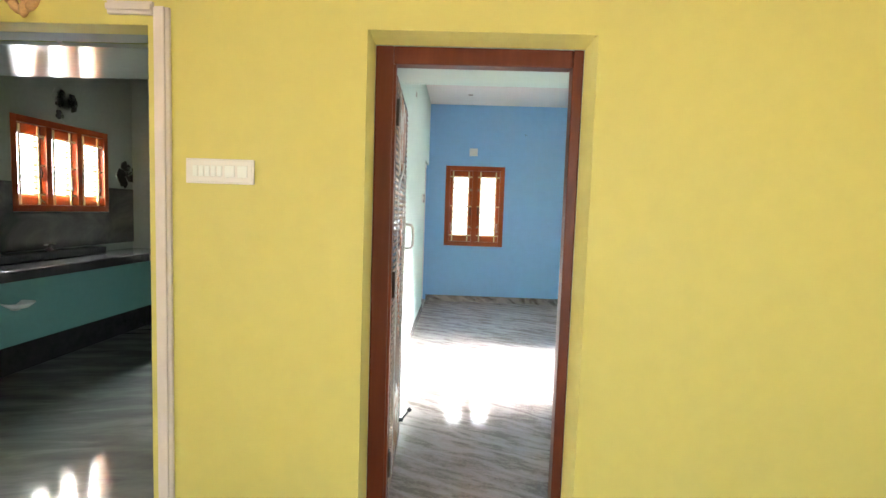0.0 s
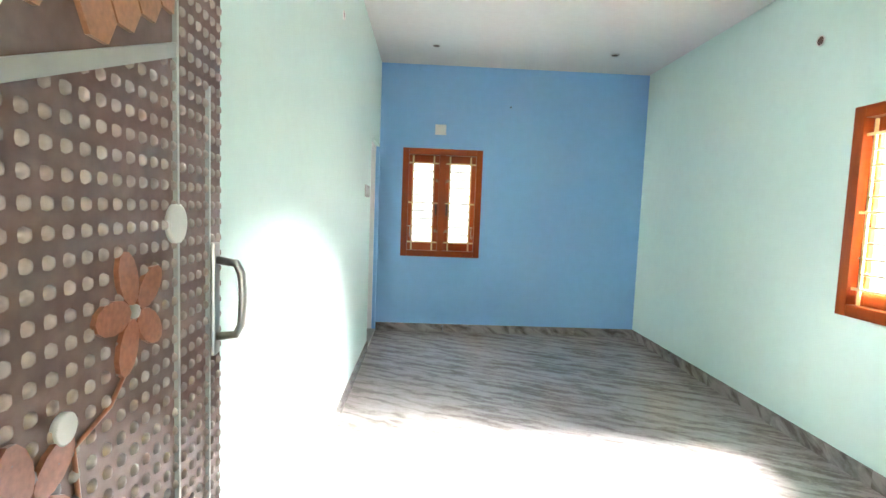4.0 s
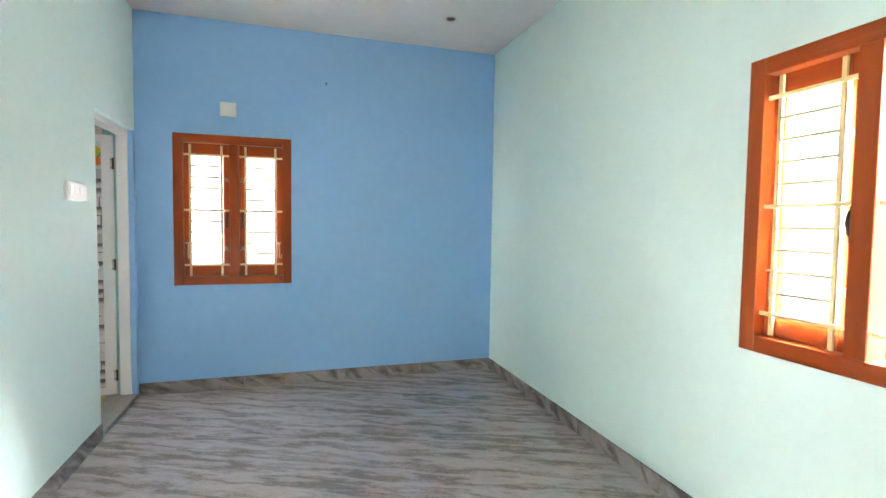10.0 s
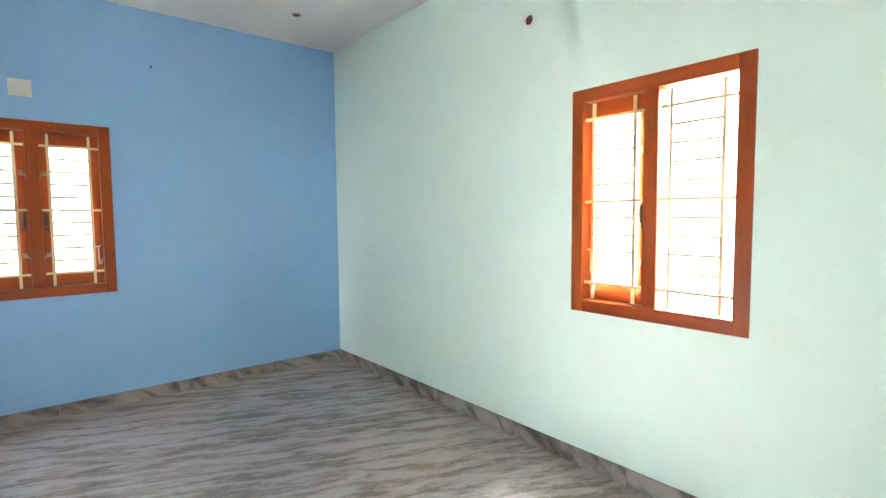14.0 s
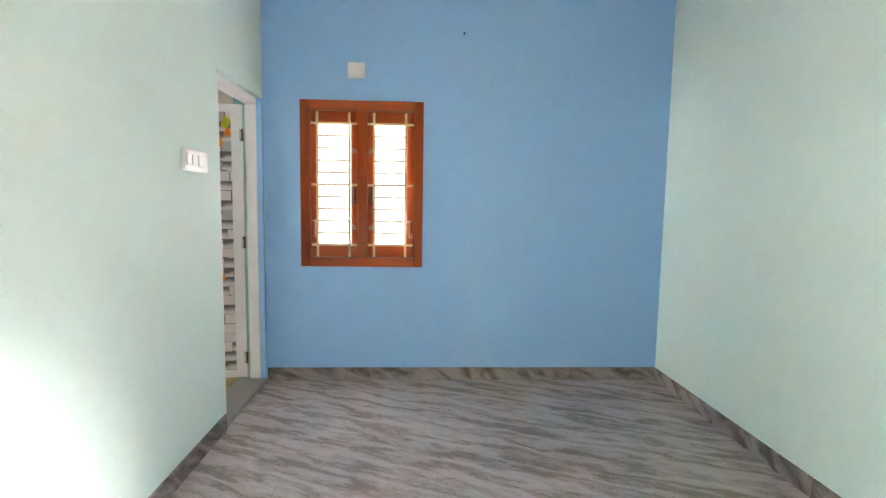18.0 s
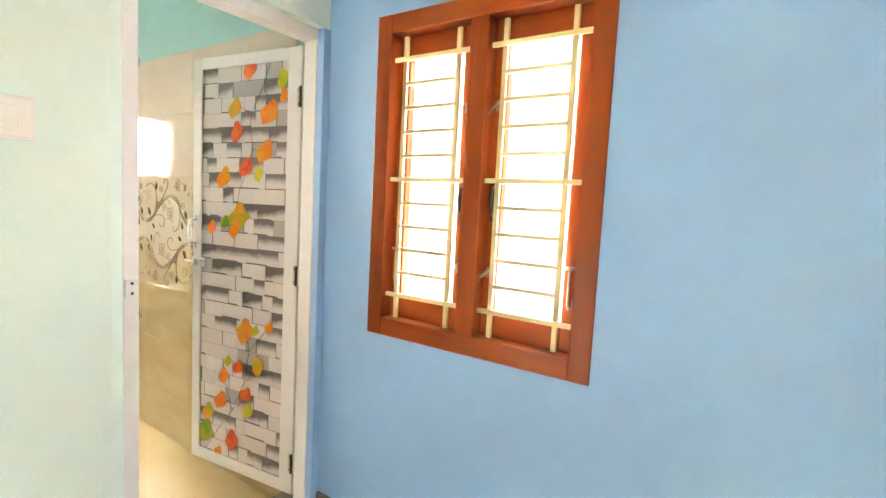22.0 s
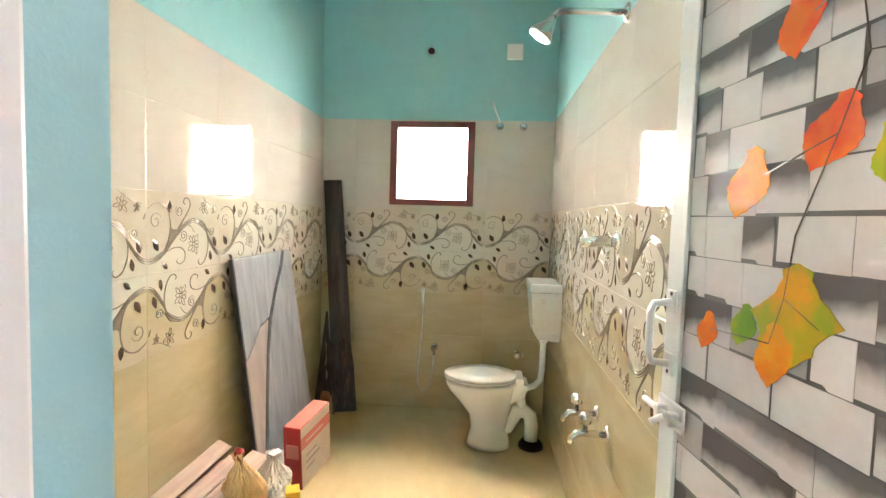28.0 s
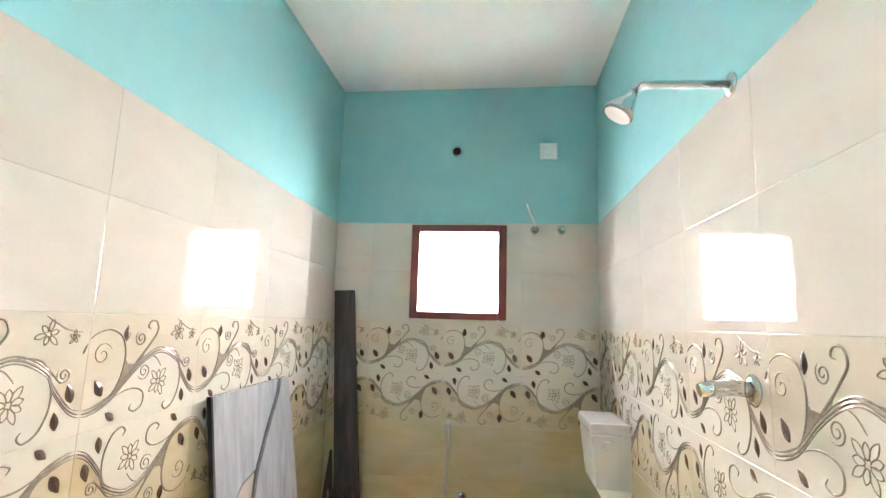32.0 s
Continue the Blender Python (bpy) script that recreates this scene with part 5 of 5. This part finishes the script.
rnd = random.Random(21)
ofm = [data_of("offcut_strip", boxed(-0.40, 0.40, -w / 2, w / 2, 0, 0.011, bevel=0.0015), mt) for w, mt in ((0.035, "offcut"), (0.10, "offcut"), (0.030, "offcut_dark"), (0.055, "offcut_dark"))]
for k in range(66):
    col = k % 11
    y = 5.89 + col * 0.056 + rnd.uniform(-0.02, 0.02)
    lay = k // 11
    if lay * 0.05 > 0.38 - col * 0.030:
        continue
    z = BF + 0.001 + lay * 0.0135 + max(0, 5 - col) * 0.018 * (lay > 0)
    ob = new("tile_offcut", ofm[(0, 2, 0, 2, 3)[rnd.randrange(5)]])
    ob.matrix_world = pose(-1.93 + rnd.uniform(-0.07, 0.07) - 0.04 * (10 - col) * 0.4, y, z, rnd.uniform(-9, 9) + (16 if lay > 1 and col > 5 else 0), rnd.uniform(-1.2, 1.2), rnd.uniform(-7, 7) - 8)
    tagged(ob, "long narrow tile offcut in a loose pile" if k % 2 else "brown edged tile offcut in a loose pile", "tile offcut", "pile of tile offcuts")
btm = [data_of("batten_bar", boxed(-0.45, 0.45, -w / 2, w / 2, 0, 0.026, bevel=0.003), "batten") for w in (0.075, 0.12)]
for k, (x, y, z, rx, ry, rz, wide) in enumerate(((-1.93, 5.905, 0.295, 24, 2.5, -2, 0), (-1.90, 5.965, 0.245, 20, 3.0, -5, 0), (-1.99, 6.035, 0.215, 14, 3.5, -7, 1), (-1.94, 6.13, 0.165, 22, 3.0, -9, 1), (-1.90, 5.92, 0.225, 6, 2.0, -3, 1))):
    ob = new("wood_batten", btm[wide])
    ob.matrix_world = pose(x, y, z, -rx, ry, rz)
    tagged(ob, "wide pinkish raw wood batten lying on the offcut pile" if wide else "pinkish raw wood batten lying on the offcut pile", "batten", "pale battens on the pile")
edge_strip = [data_of("edge_strip", boxed(-0.36, 0.36, -0.008, 0.008, 0, h, bevel=0.002), mt) for h, mt in ((0.085, "offcut"), (0.075, "offcut_dark"), (0.095, "batten"), (0.080, "tile_plain"))]
for k in range(18):
    lay, col = k // 9, k % 9
    ob = new("tile_offcut", edge_strip[(0, 2, 1, 0, 3, 2, 0, 1, 2)[(col + 4 * lay) % 9]])
    ob.matrix_world = pose(-1.86 + rnd.uniform(-0.05, 0.05), 6.245 + 0.023 * col - 0.012 * lay, BF + 0.002 + 0.088 * lay, -16 + rnd.uniform(-5, 5), rnd.uniform(-0.6, 0.6), -9 + rnd.uniform(-1.5, 1.5))
    tagged(ob, "long tile offcut stacked on its edge in a bundle", "tile offcut", "pile of tile offcuts")
ob = new("tile_offcut", data_of("flat_offcut", boxed(-0.20, 0.20, -0.035, 0.035, 0, 0.010, bevel=0.0015), "tile_low"))
ob.matrix_world = pose(-1.76, 6.63, BF + 0.001, 0, 0, -38)
tagged(ob, "flat beige tile offcut lying on the floor", "tile offcut", "pile of tile offcuts")
st = thing("wooden_stick", "dark red-brown stick with a pale end on the floor", "stick")
part("stick", tube(bmesh.new(), [(-2.27, 6.475, BF + 0.022), (-2.20, 6.53, BF + 0.026), (-2.10, 6.59, BF + 0.020), (-1.99, 6.69, BF + 0.017)], [0.018, 0.024, 0.016, 0.015], 8), "stick_wood", st)
part("pale_end", tube(bmesh.new(), [(-1.99, 6.69, BF + 0.017), (-1.945, 6.735, BF + 0.016)], [0.0155, 0.013], 8), "offcut", st, "pale bare end")


def bag(name, label, m, r, h, mat, seed):
    """A slumped plastic bag, crumpled all over, twisted shut at the neck."""
    ob = thing(name, label, "plastic bag", m)
    noise.seed_set(seed)
    rings = []
    for k in range(23):
        z = k / 22
        q = 0.70 + 2.6 * z if z < 0.13 else 1.04 - 0.25 * (z - 0.13) if z < 0.5 else max(0.13, 0.95 - 2.1 * (z - 0.5)) if z < 0.88 else 0.13 + 2.0 * (z - 0.88)
        ring = []
        for n in range(56):
            a = 2 * math.pi * n / 56
            x, y = math.cos(a), math.sin(a)
            big = noise.noise((1.3 * x, 1.3 * y, 1.8 * z + seed))
            fold = abs(noise.noise((4.0 * x, 4.0 * y, 3.5 * z + 3 * seed))) + 0.6 * abs(noise.noise((9.0 * x, 9.0 * y, 8.0 * z + 5 * seed)))
            w = q * r * (0.86 + 0.42 * big + 0.42 * fold)
            lean = 0.35 * r * z * z
            ring.append((w * x + lean, 0.85 * w * y, z * h + 0.10 * h * noise.noise((2.5 * x, 2.5 * y, seed + 2 * z)) * min(1, 5 * z)))
        rings.append(ring)
    part("bag", loft(bmesh.new(), rings, False), mat, ob)
    return ob


b1 = bag("plastic_bag", "crumpled pale orange plastic bag with a red tip", pose(-2.15, 6.15, 0.12, 4, 4, 20), 0.088, 0.32, "bag_orange", 5)
part("knot", tube(bmesh.new(), [(0.027, 0.0, 0.300), (0.034, 0.004, 0.33), (0.048, 0.0, 0.352)], [0.016, 0.022, 0.012], 9), "carton_red", b1, "red knotted tip")
b2 = bag("plastic_bag", "crumpled white plastic bag with blue print", pose(-2.31, 6.20, 0.09, 0, -6, 60), 0.105, 0.25, "bag_white", 9)
part("print_patch", slab(bmesh.new(), leaf_outline(0.0, 0.15, 0.055, 0.4), -0.112, -0.080), "bag_blue", b2)
bx = thing("small_carton", "small red and yellow carton on the pile", "carton", pose(-2.27, 6.315, 0.125, 0, 0, 25))
part("body", boxed(-0.035, 0.035, -0.03, 0.03, -0.03, 0.045, bevel=0.003), "carton_red", bx)
part("lid", boxed(-0.036, 0.036, -0.031, 0.031, 0.0455, 0.075, bevel=0.003), "box_yellow", bx, "yellow lid")


# ---- pieces: wall tiles with raised vines ----
TW, TH = 0.518, 0.333


def curl(cu, cv, r, start, turns=1.6, n=22, way=1):
    """A spiral of radius r metres round a spot of the tile."""
    out = []
    for k in range(n + 1):
        q, a = r * (1 - 0.86 * k / n), start + way * turns * 2 * math.pi * k / n
        out.append(Vector((cu + q * math.cos(a) / TW, cv + q * math.sin(a) / TH)))
    return out


STEM = ((-0.19, 0.40), (-0.075, 0.205), (0.04, 0.16), (0.185, 0.24), (0.345, 0.46), (0.50, 0.615), (0.62, 0.64), (0.765, 0.53), (0.81, 0.40), (0.925, 0.205), (1.04, 0.16), (1.185, 0.24))


def relief(u0, u1, turned):
    """The raised motif of a floral tile between u0 and u1 of its width: vine, leaves, flowers and the pale field inside the vine. turned: upside down, as in the lower row."""
    def spot(p, y=0.0):
        u, v = (1 - p[0], 1 - p[1]) if turned else p
        return Vector(((u - u0) * TW, y, v * TH))

    def shown(p):
        return 0.0025 < p.x < (u1 - u0) * TW - 0.0025 and 0.0025 < p.z < TH - 0.0025

    def runs(pts):
        """The stretches of a line that lie on this piece."""
        run = []
        for p in pts:
            if shown(p):
                run.append(p)
            else:
                if len(run) > 2:
                    yield run
                run = []
        if len(run) > 2:
            yield run

    stem = smooth_line(STEM)
    lines = [([p + Vector((0, off)) for p in stem], r) for off, r in ((0.0, 0.0034), (0.028, 0.0020), (-0.026, 0.0022))]
    lines += [(smooth_line([(.20, .27), (.255, .42), (.275, .62), (.235, .79), (.13, .86), (.02, .80), (-.035, .66)]), 0.0030),
              (curl(.10, .64, 0.036, 0.4, 1.4), 0.0017),
              (smooth_line([(.31, .45), (.40, .58), (.48, .72), (.535, .84), (.515, .93), (.465, .935), (.445, .88), (.475, .86)]), 0.0030),
              (curl(.39, .77, 0.025, 2.2, 1.7), 0.0022), (curl(.865, .50, 0.023, 2.4, 1.8), 0.0024),
              (smooth_line([(.60, .66), (.72, .63), (.79, .53), (.85, .435)]), 0.0026),
              (curl(.445, .45, 0.028, 3.6, 1.8), 0.0022), (smooth_line([(.50, .60), (.555, .56), (.60, .48)]), 0.0018),
              (smooth_line([(.755, .54), (.80, .40), (.80, .24), (.755, .09), (.69, .035), (.655, .075), (.672, .12)]), 0.0030),
              (smooth_line([(.19, .235), (.30, .295), (.40, .295), (.46, .235), (.455, .13), (.40, .085), (.355, .115), (.37, .16)]), 0.0028),
              (smooth_line([(.72, .97), (.80, .90), (.86, .86), (.95, .84)]), 0.0020)]
    vb = bmesh.new()
    for pts, r in lines:
        for shift in (-1, 0, 1):
            for run in runs([spot(p + Vector((shift, 0)), -0.0008) for p in pts]):
                tube(vb, run, [r * min(1, 0.35 + 4 * min(k, len(run) - 1 - k) / len(run)) for k in range(len(run))], 6)
    wedge = [spot(p) for p in ((.165, .225), (.225, .34), (.262, .47), (.272, .60), (.30, .54), (.355, .53), (.45, .68), (.425, .585), (.39, .52), (.335, .445), (.25, .325))]
    wedge = [p for p in wedge if shown(p)]
    if len(wedge) > 8:
        slab(vb, [(p.x, p.z) for p in wedge], -0.0014, 0.0)
    lb = bmesh.new()
    for cu, cv, a, size in ((-.085, .345, 1.9, 1.0), (.10, .35, 2.15, 1.05), (.845, .145, 1.75, 1.05), (.205, .085, 2.5, .95), (.27, .82, 1.5, .95)):
        for shift in (0, 1):
            o = spot((cu + shift, cv))
            if not (0.012 < o.x < (u1 - u0) * TW - 0.012):
                continue
            a2 = a + math.pi if turned else a
            d = Vector((math.cos(a2), 0, math.sin(a2)))
            side, rings = Vector((-d.z, 0, d.x)), []
            for t in range(8):
                q = t / 7
                w = 0.0150 * size * math.sin(math.pi * min(max(q, 0.03), 0.97)) ** 0.75 * (1.25 - 0.5 * q)
                c = o + d * (q - 0.5) * 0.054 * size
                rings.append([c - side * w, c + Vector((0, -0.0034, 0)) * math.sin(math.pi * q), c + side * w, c + Vector((0, 0.0005, 0))])
            loft(lb, rings, False)
    fb = bmesh.new()
    for cu, cv, R, n in ((.59, .33, 0.052, 9), (.745, .83, 0.040, 6), (.90, .80, 0.022, 5)):
        o = spot((cu, cv), -0.0005)
        if not (R < o.x < (u1 - u0) * TW - R):
            continue
        for k in range(n):
            a = 2 * math.pi * k / n + 0.25
            d, side, long = Vector((math.cos(a), 0, math.sin(a))), Vector((-math.sin(a), 0, math.cos(a))), R * (1.0 if k % 2 else 0.74)
            loop = [o + d * long * (0.16 + 0.84 * t) + side * (sgn * R * 0.17 * math.sin(math.pi * t) ** 0.8) for sgn, ts in ((1, [j / 7 for j in range(8)]), (-1, [j / 7 for j in range(7, -1, -1)])) for t in ts]
            loop = [p for p in loop if shown(p)]
            if len(loop) > 4:
                tube(fb, loop, 0.0017, 5)
    pb = bmesh.new()
    edge = [spot(p) for p in smooth_line(STEM, 8)]
    edge = sorted([p for p in edge if 0.001 < p.x < (u1 - u0) * TW - 0.001], key=lambda p: p.x)
    inner = TH - 0.0006 if turned else 0.0006
    slab(pb, [((u1 - u0) * TW - 0.0008, inner), (0.0008, inner), (0.0008, edge[0].z)] + [(p.x, p.z) for p in edge] + [((u1 - u0) * TW - 0.0008, edge[-1].z)], -0.0006, 0.0)
    return data_of("vine", vb, "vine"), data_of("vine_leaves", lb, "vine_leaf"), data_of("line_flower", fb, "vine_flower"), data_of("pale_field", pb, "tile_field")


def tile_mesh(w, h, mat):
    """A thin tile with rounded edges; its front at y = 0, up from z = 0."""
    bm = bmesh.new()
    rings = []
    for inset, y in ((0.0001, 0.0115), (0.0001, 0.0011), (0.0004, 0.0005), (0.0010, 0.00012), (0.0018, 0.0)):
        rings.append([bm.verts.new((x, y, z)) for x, z in ((inset, inset), (w - inset, inset), (w - inset, h - inset), (inset, h - inset))])
    bm.faces.new(rings[-1])
    for p, q in zip(rings, rings[1:]):
        for k in range(4):
            bm.faces.new((p[k], p[(k + 1) % 4], q[(k + 1) % 4], q[k]))
    return data_of("tile", bm, mat)


ROWS_Z = ((BF + 0.001, 0.204, "tile_low"), (0.204, 0.537, "tile_low"), (0.537, 0.871, "tile_low"), (0.871, 1.204, "low"), (1.204, 1.537, "high"), (1.537, 1.887, "tile_plain"), (1.887, 2.226, "tile_plain"))
cache, motifs = {}, {}


def tiled(owner, base, first, length, skip=None):
    """Lays all rows of tiles along base's local x; first is the width of the cut tile at the start. skip(x0, x1, z0, z1) gives the uncovered cut of an opening."""
    joints = [0.0, first]
    while joints[-1] + TW < length:
        joints.append(joints[-1] + TW)
    joints.append(length)
    for n, (x0, x1) in enumerate(zip(joints, joints[1:])):
        u0, u1 = (round(1 - first / TW, 3), 1.0) if n == 0 else (0.0, round((x1 - x0) / TW, 3))
        for z0, z1, kind in ROWS_Z:
            pieces = [(x0, x1, z0, z1)]
            if skip:
                pieces = skip(x0, x1, z0, z1)
            for a, b, u, v in pieces:
                w, h = round(b - a, 4), round(v - u, 4)
                if w < 0.01 or h < 0.01:
                    continue
                mat = {"low": "tile_flower_low", "high": "tile_flower"}.get(kind, kind)
                key = (w, h, mat)
                if key not in cache:
                    cache[key] = tile_mesh(w, h, mat)
                ob = new("tile", cache[key])
                ob.matrix_world = base @ pose(a, 0, u)
                ob.parent = owner
                if kind in ("low", "high") and abs(h - (z1 - z0)) < 0.001:
                    key = (u0, u1, kind == "low")
                    if key not in motifs:
                        motifs[key] = relief(*key)
                    for me in motifs[key]:
                        if len(me.polygons):
                            new(me.name, me).parent = ob


def around_window(x0, x1, z0, z1):
    wx0, wx1, wz0, wz1 = 6.387 - BY, 7.047 - BY, 1.562, 2.212
    if x1 <= wx0 or x0 >= wx1 or z1 <= wz0 or z0 >= wz1:
        return [(x0, x1, z0, z1)]
    a, b = max(x0, wx0), min(x1, wx1)
    out = [(x0, a, z0, z1), (b, x1, z0, z1), (a, b, z0, max(z0, wz0)), (a, b, min(z1, wz1), z1)]
    return [o for o in out if o[1] - o[0] > 0.005 and o[3] - o[2] > 0.005]


tiled(wall_bath_west, pose(BX, BY, 0, 0, 0, 90), 0.268, YB - BY, around_window)
tiled(wall_bath_north, pose(BX, YB, 0), 0.476, 3.43)
tiled(wall_bath_south, pose(-0.555, BY, 0, 0, 0, 180), 0.360, 3.43)


# ---- pieces: bedroom floor tiles and skirting ----
def floor_tile(w, d, mat):
    bm = bmesh.new()
    g, e = 0.0002, 0.0008
    a = [bm.verts.new((x, y, -0.010)) for x, y in ((g, g), (w - g, g), (w - g, d - g), (g, d - g))]
    b = [bm.verts.new((x, y, -0.0008)) for x, y in ((g, g), (w - g, g), (w - g, d - g), (g, d - g))]
    c = [bm.verts.new((x, y, 0.0)) for x, y in ((e, e), (w - e, e), (w - e, d - e), (e, d - e))]
    bm.faces.new(c)
    for p, q in ((a, b), (b, c)):
        for k in range(4):
            bm.faces.new((p[k], p[(k + 1) % 4], q[(k + 1) % 4], q[k]))
    return data_of("tile", bm, mat)


fx = [XL - 0.09, 0.15, 0.95, 1.75, 2.55, XR + 0.01]
fy = [2.05] + [7.50 - 0.8 * k for k in range(6, -1, -1)] + [YB + 0.01]
for x0, x1 in zip(fx, fx[1:]):
    for y0, y1 in zip(fy, fy[1:]):
        key = (round(x1 - x0, 3), round(y1 - y0, 3), "floor")
        if key not in cache:
            cache[key] = floor_tile(x1 - x0, y1 - y0, "marble")
        ob = new("tile", cache[key])
        ob.matrix_world = pose(x0, y0, 0.004)
        ob.parent = floor_bed

base = tagged(new("baseboard"), "dark veined tile skirting round the bedroom", "skirting", kind="structure")
runs = ((pose(-0.33, YN, 0.004), 3.105, 0.8), (pose(XR, YB - 0.012, 0.004, 0, 0, -90), 5.45, 0.8), (pose(XL, 2.165, 0.004, 0, 0, 90), 4.648, 0.8), (pose(XL + 0.012, 6.855, 0.004, 0, 0, 0), 0.0, 0.8))
for m, length, step in runs:
    s = 0.0
    while s < length - 0.01:
        w = min(step, length - s)
        key = (round(w, 3), "skirt")
        if key not in cache:
            bm = bmesh.new()
            box(bm, 0.0007, w - 0.0007, -0.012, 0.0, 0.0, 0.100)
            bmesh.ops.bevel(bm, geom=[e for e in bm.edges if all(abs(v.co.y + 0.012) < 1e-4 and v.co.z > 0.09 for v in e.verts)], offset=0.003, segments=2, affect="EDGES")
            cache[key] = data_of("skirting_tile", bm, "skirt")
        ob = new("skirting_tile", cache[key])
        ob.matrix_world = m @ pose(s, 0, 0)
        ob.parent = base
        s += step

# Added glowing white boards stand in for the bright outdoors beyond the windows.
for key, power in (("glow_board", 0.32), ("glow_board_west", 3.0), ("glow_board_east", 0.6)):
    M[key] = bpy.data.materials.new("bright_outdoor_haze")
    M[key].use_nodes = True
    hn = M[key].node_tree
    hn.nodes.remove(hn.nodes["Principled BSDF"])
    em = hn.nodes.new("ShaderNodeEmission")
    em.inputs["Color"].default_value, em.inputs["Strength"].default_value = (1.0, 0.99, 0.97, 1), power
    hn.links.new(em.outputs[0], hn.nodes["Material Output"].inputs[0])
structure("backdrop", boxed(-9, 7, 10.6, 10.62, -0.45, 7.0), "glow_board", "glowing white board for the bright outdoors behind the house", "backdrop")
structure("backdrop_west", boxed(-6.62, -6.6, -6, 10.6, -0.45, 7.0), "glow_board_west", "glowing white board for the bright outdoors beside the house", "backdrop")
structure("backdrop_east", boxed(7.0, 7.02, -6, 10.6, -0.45, 1.9), "glow_board_east", "glowing white board for the bright outdoors beside the house", "backdrop")
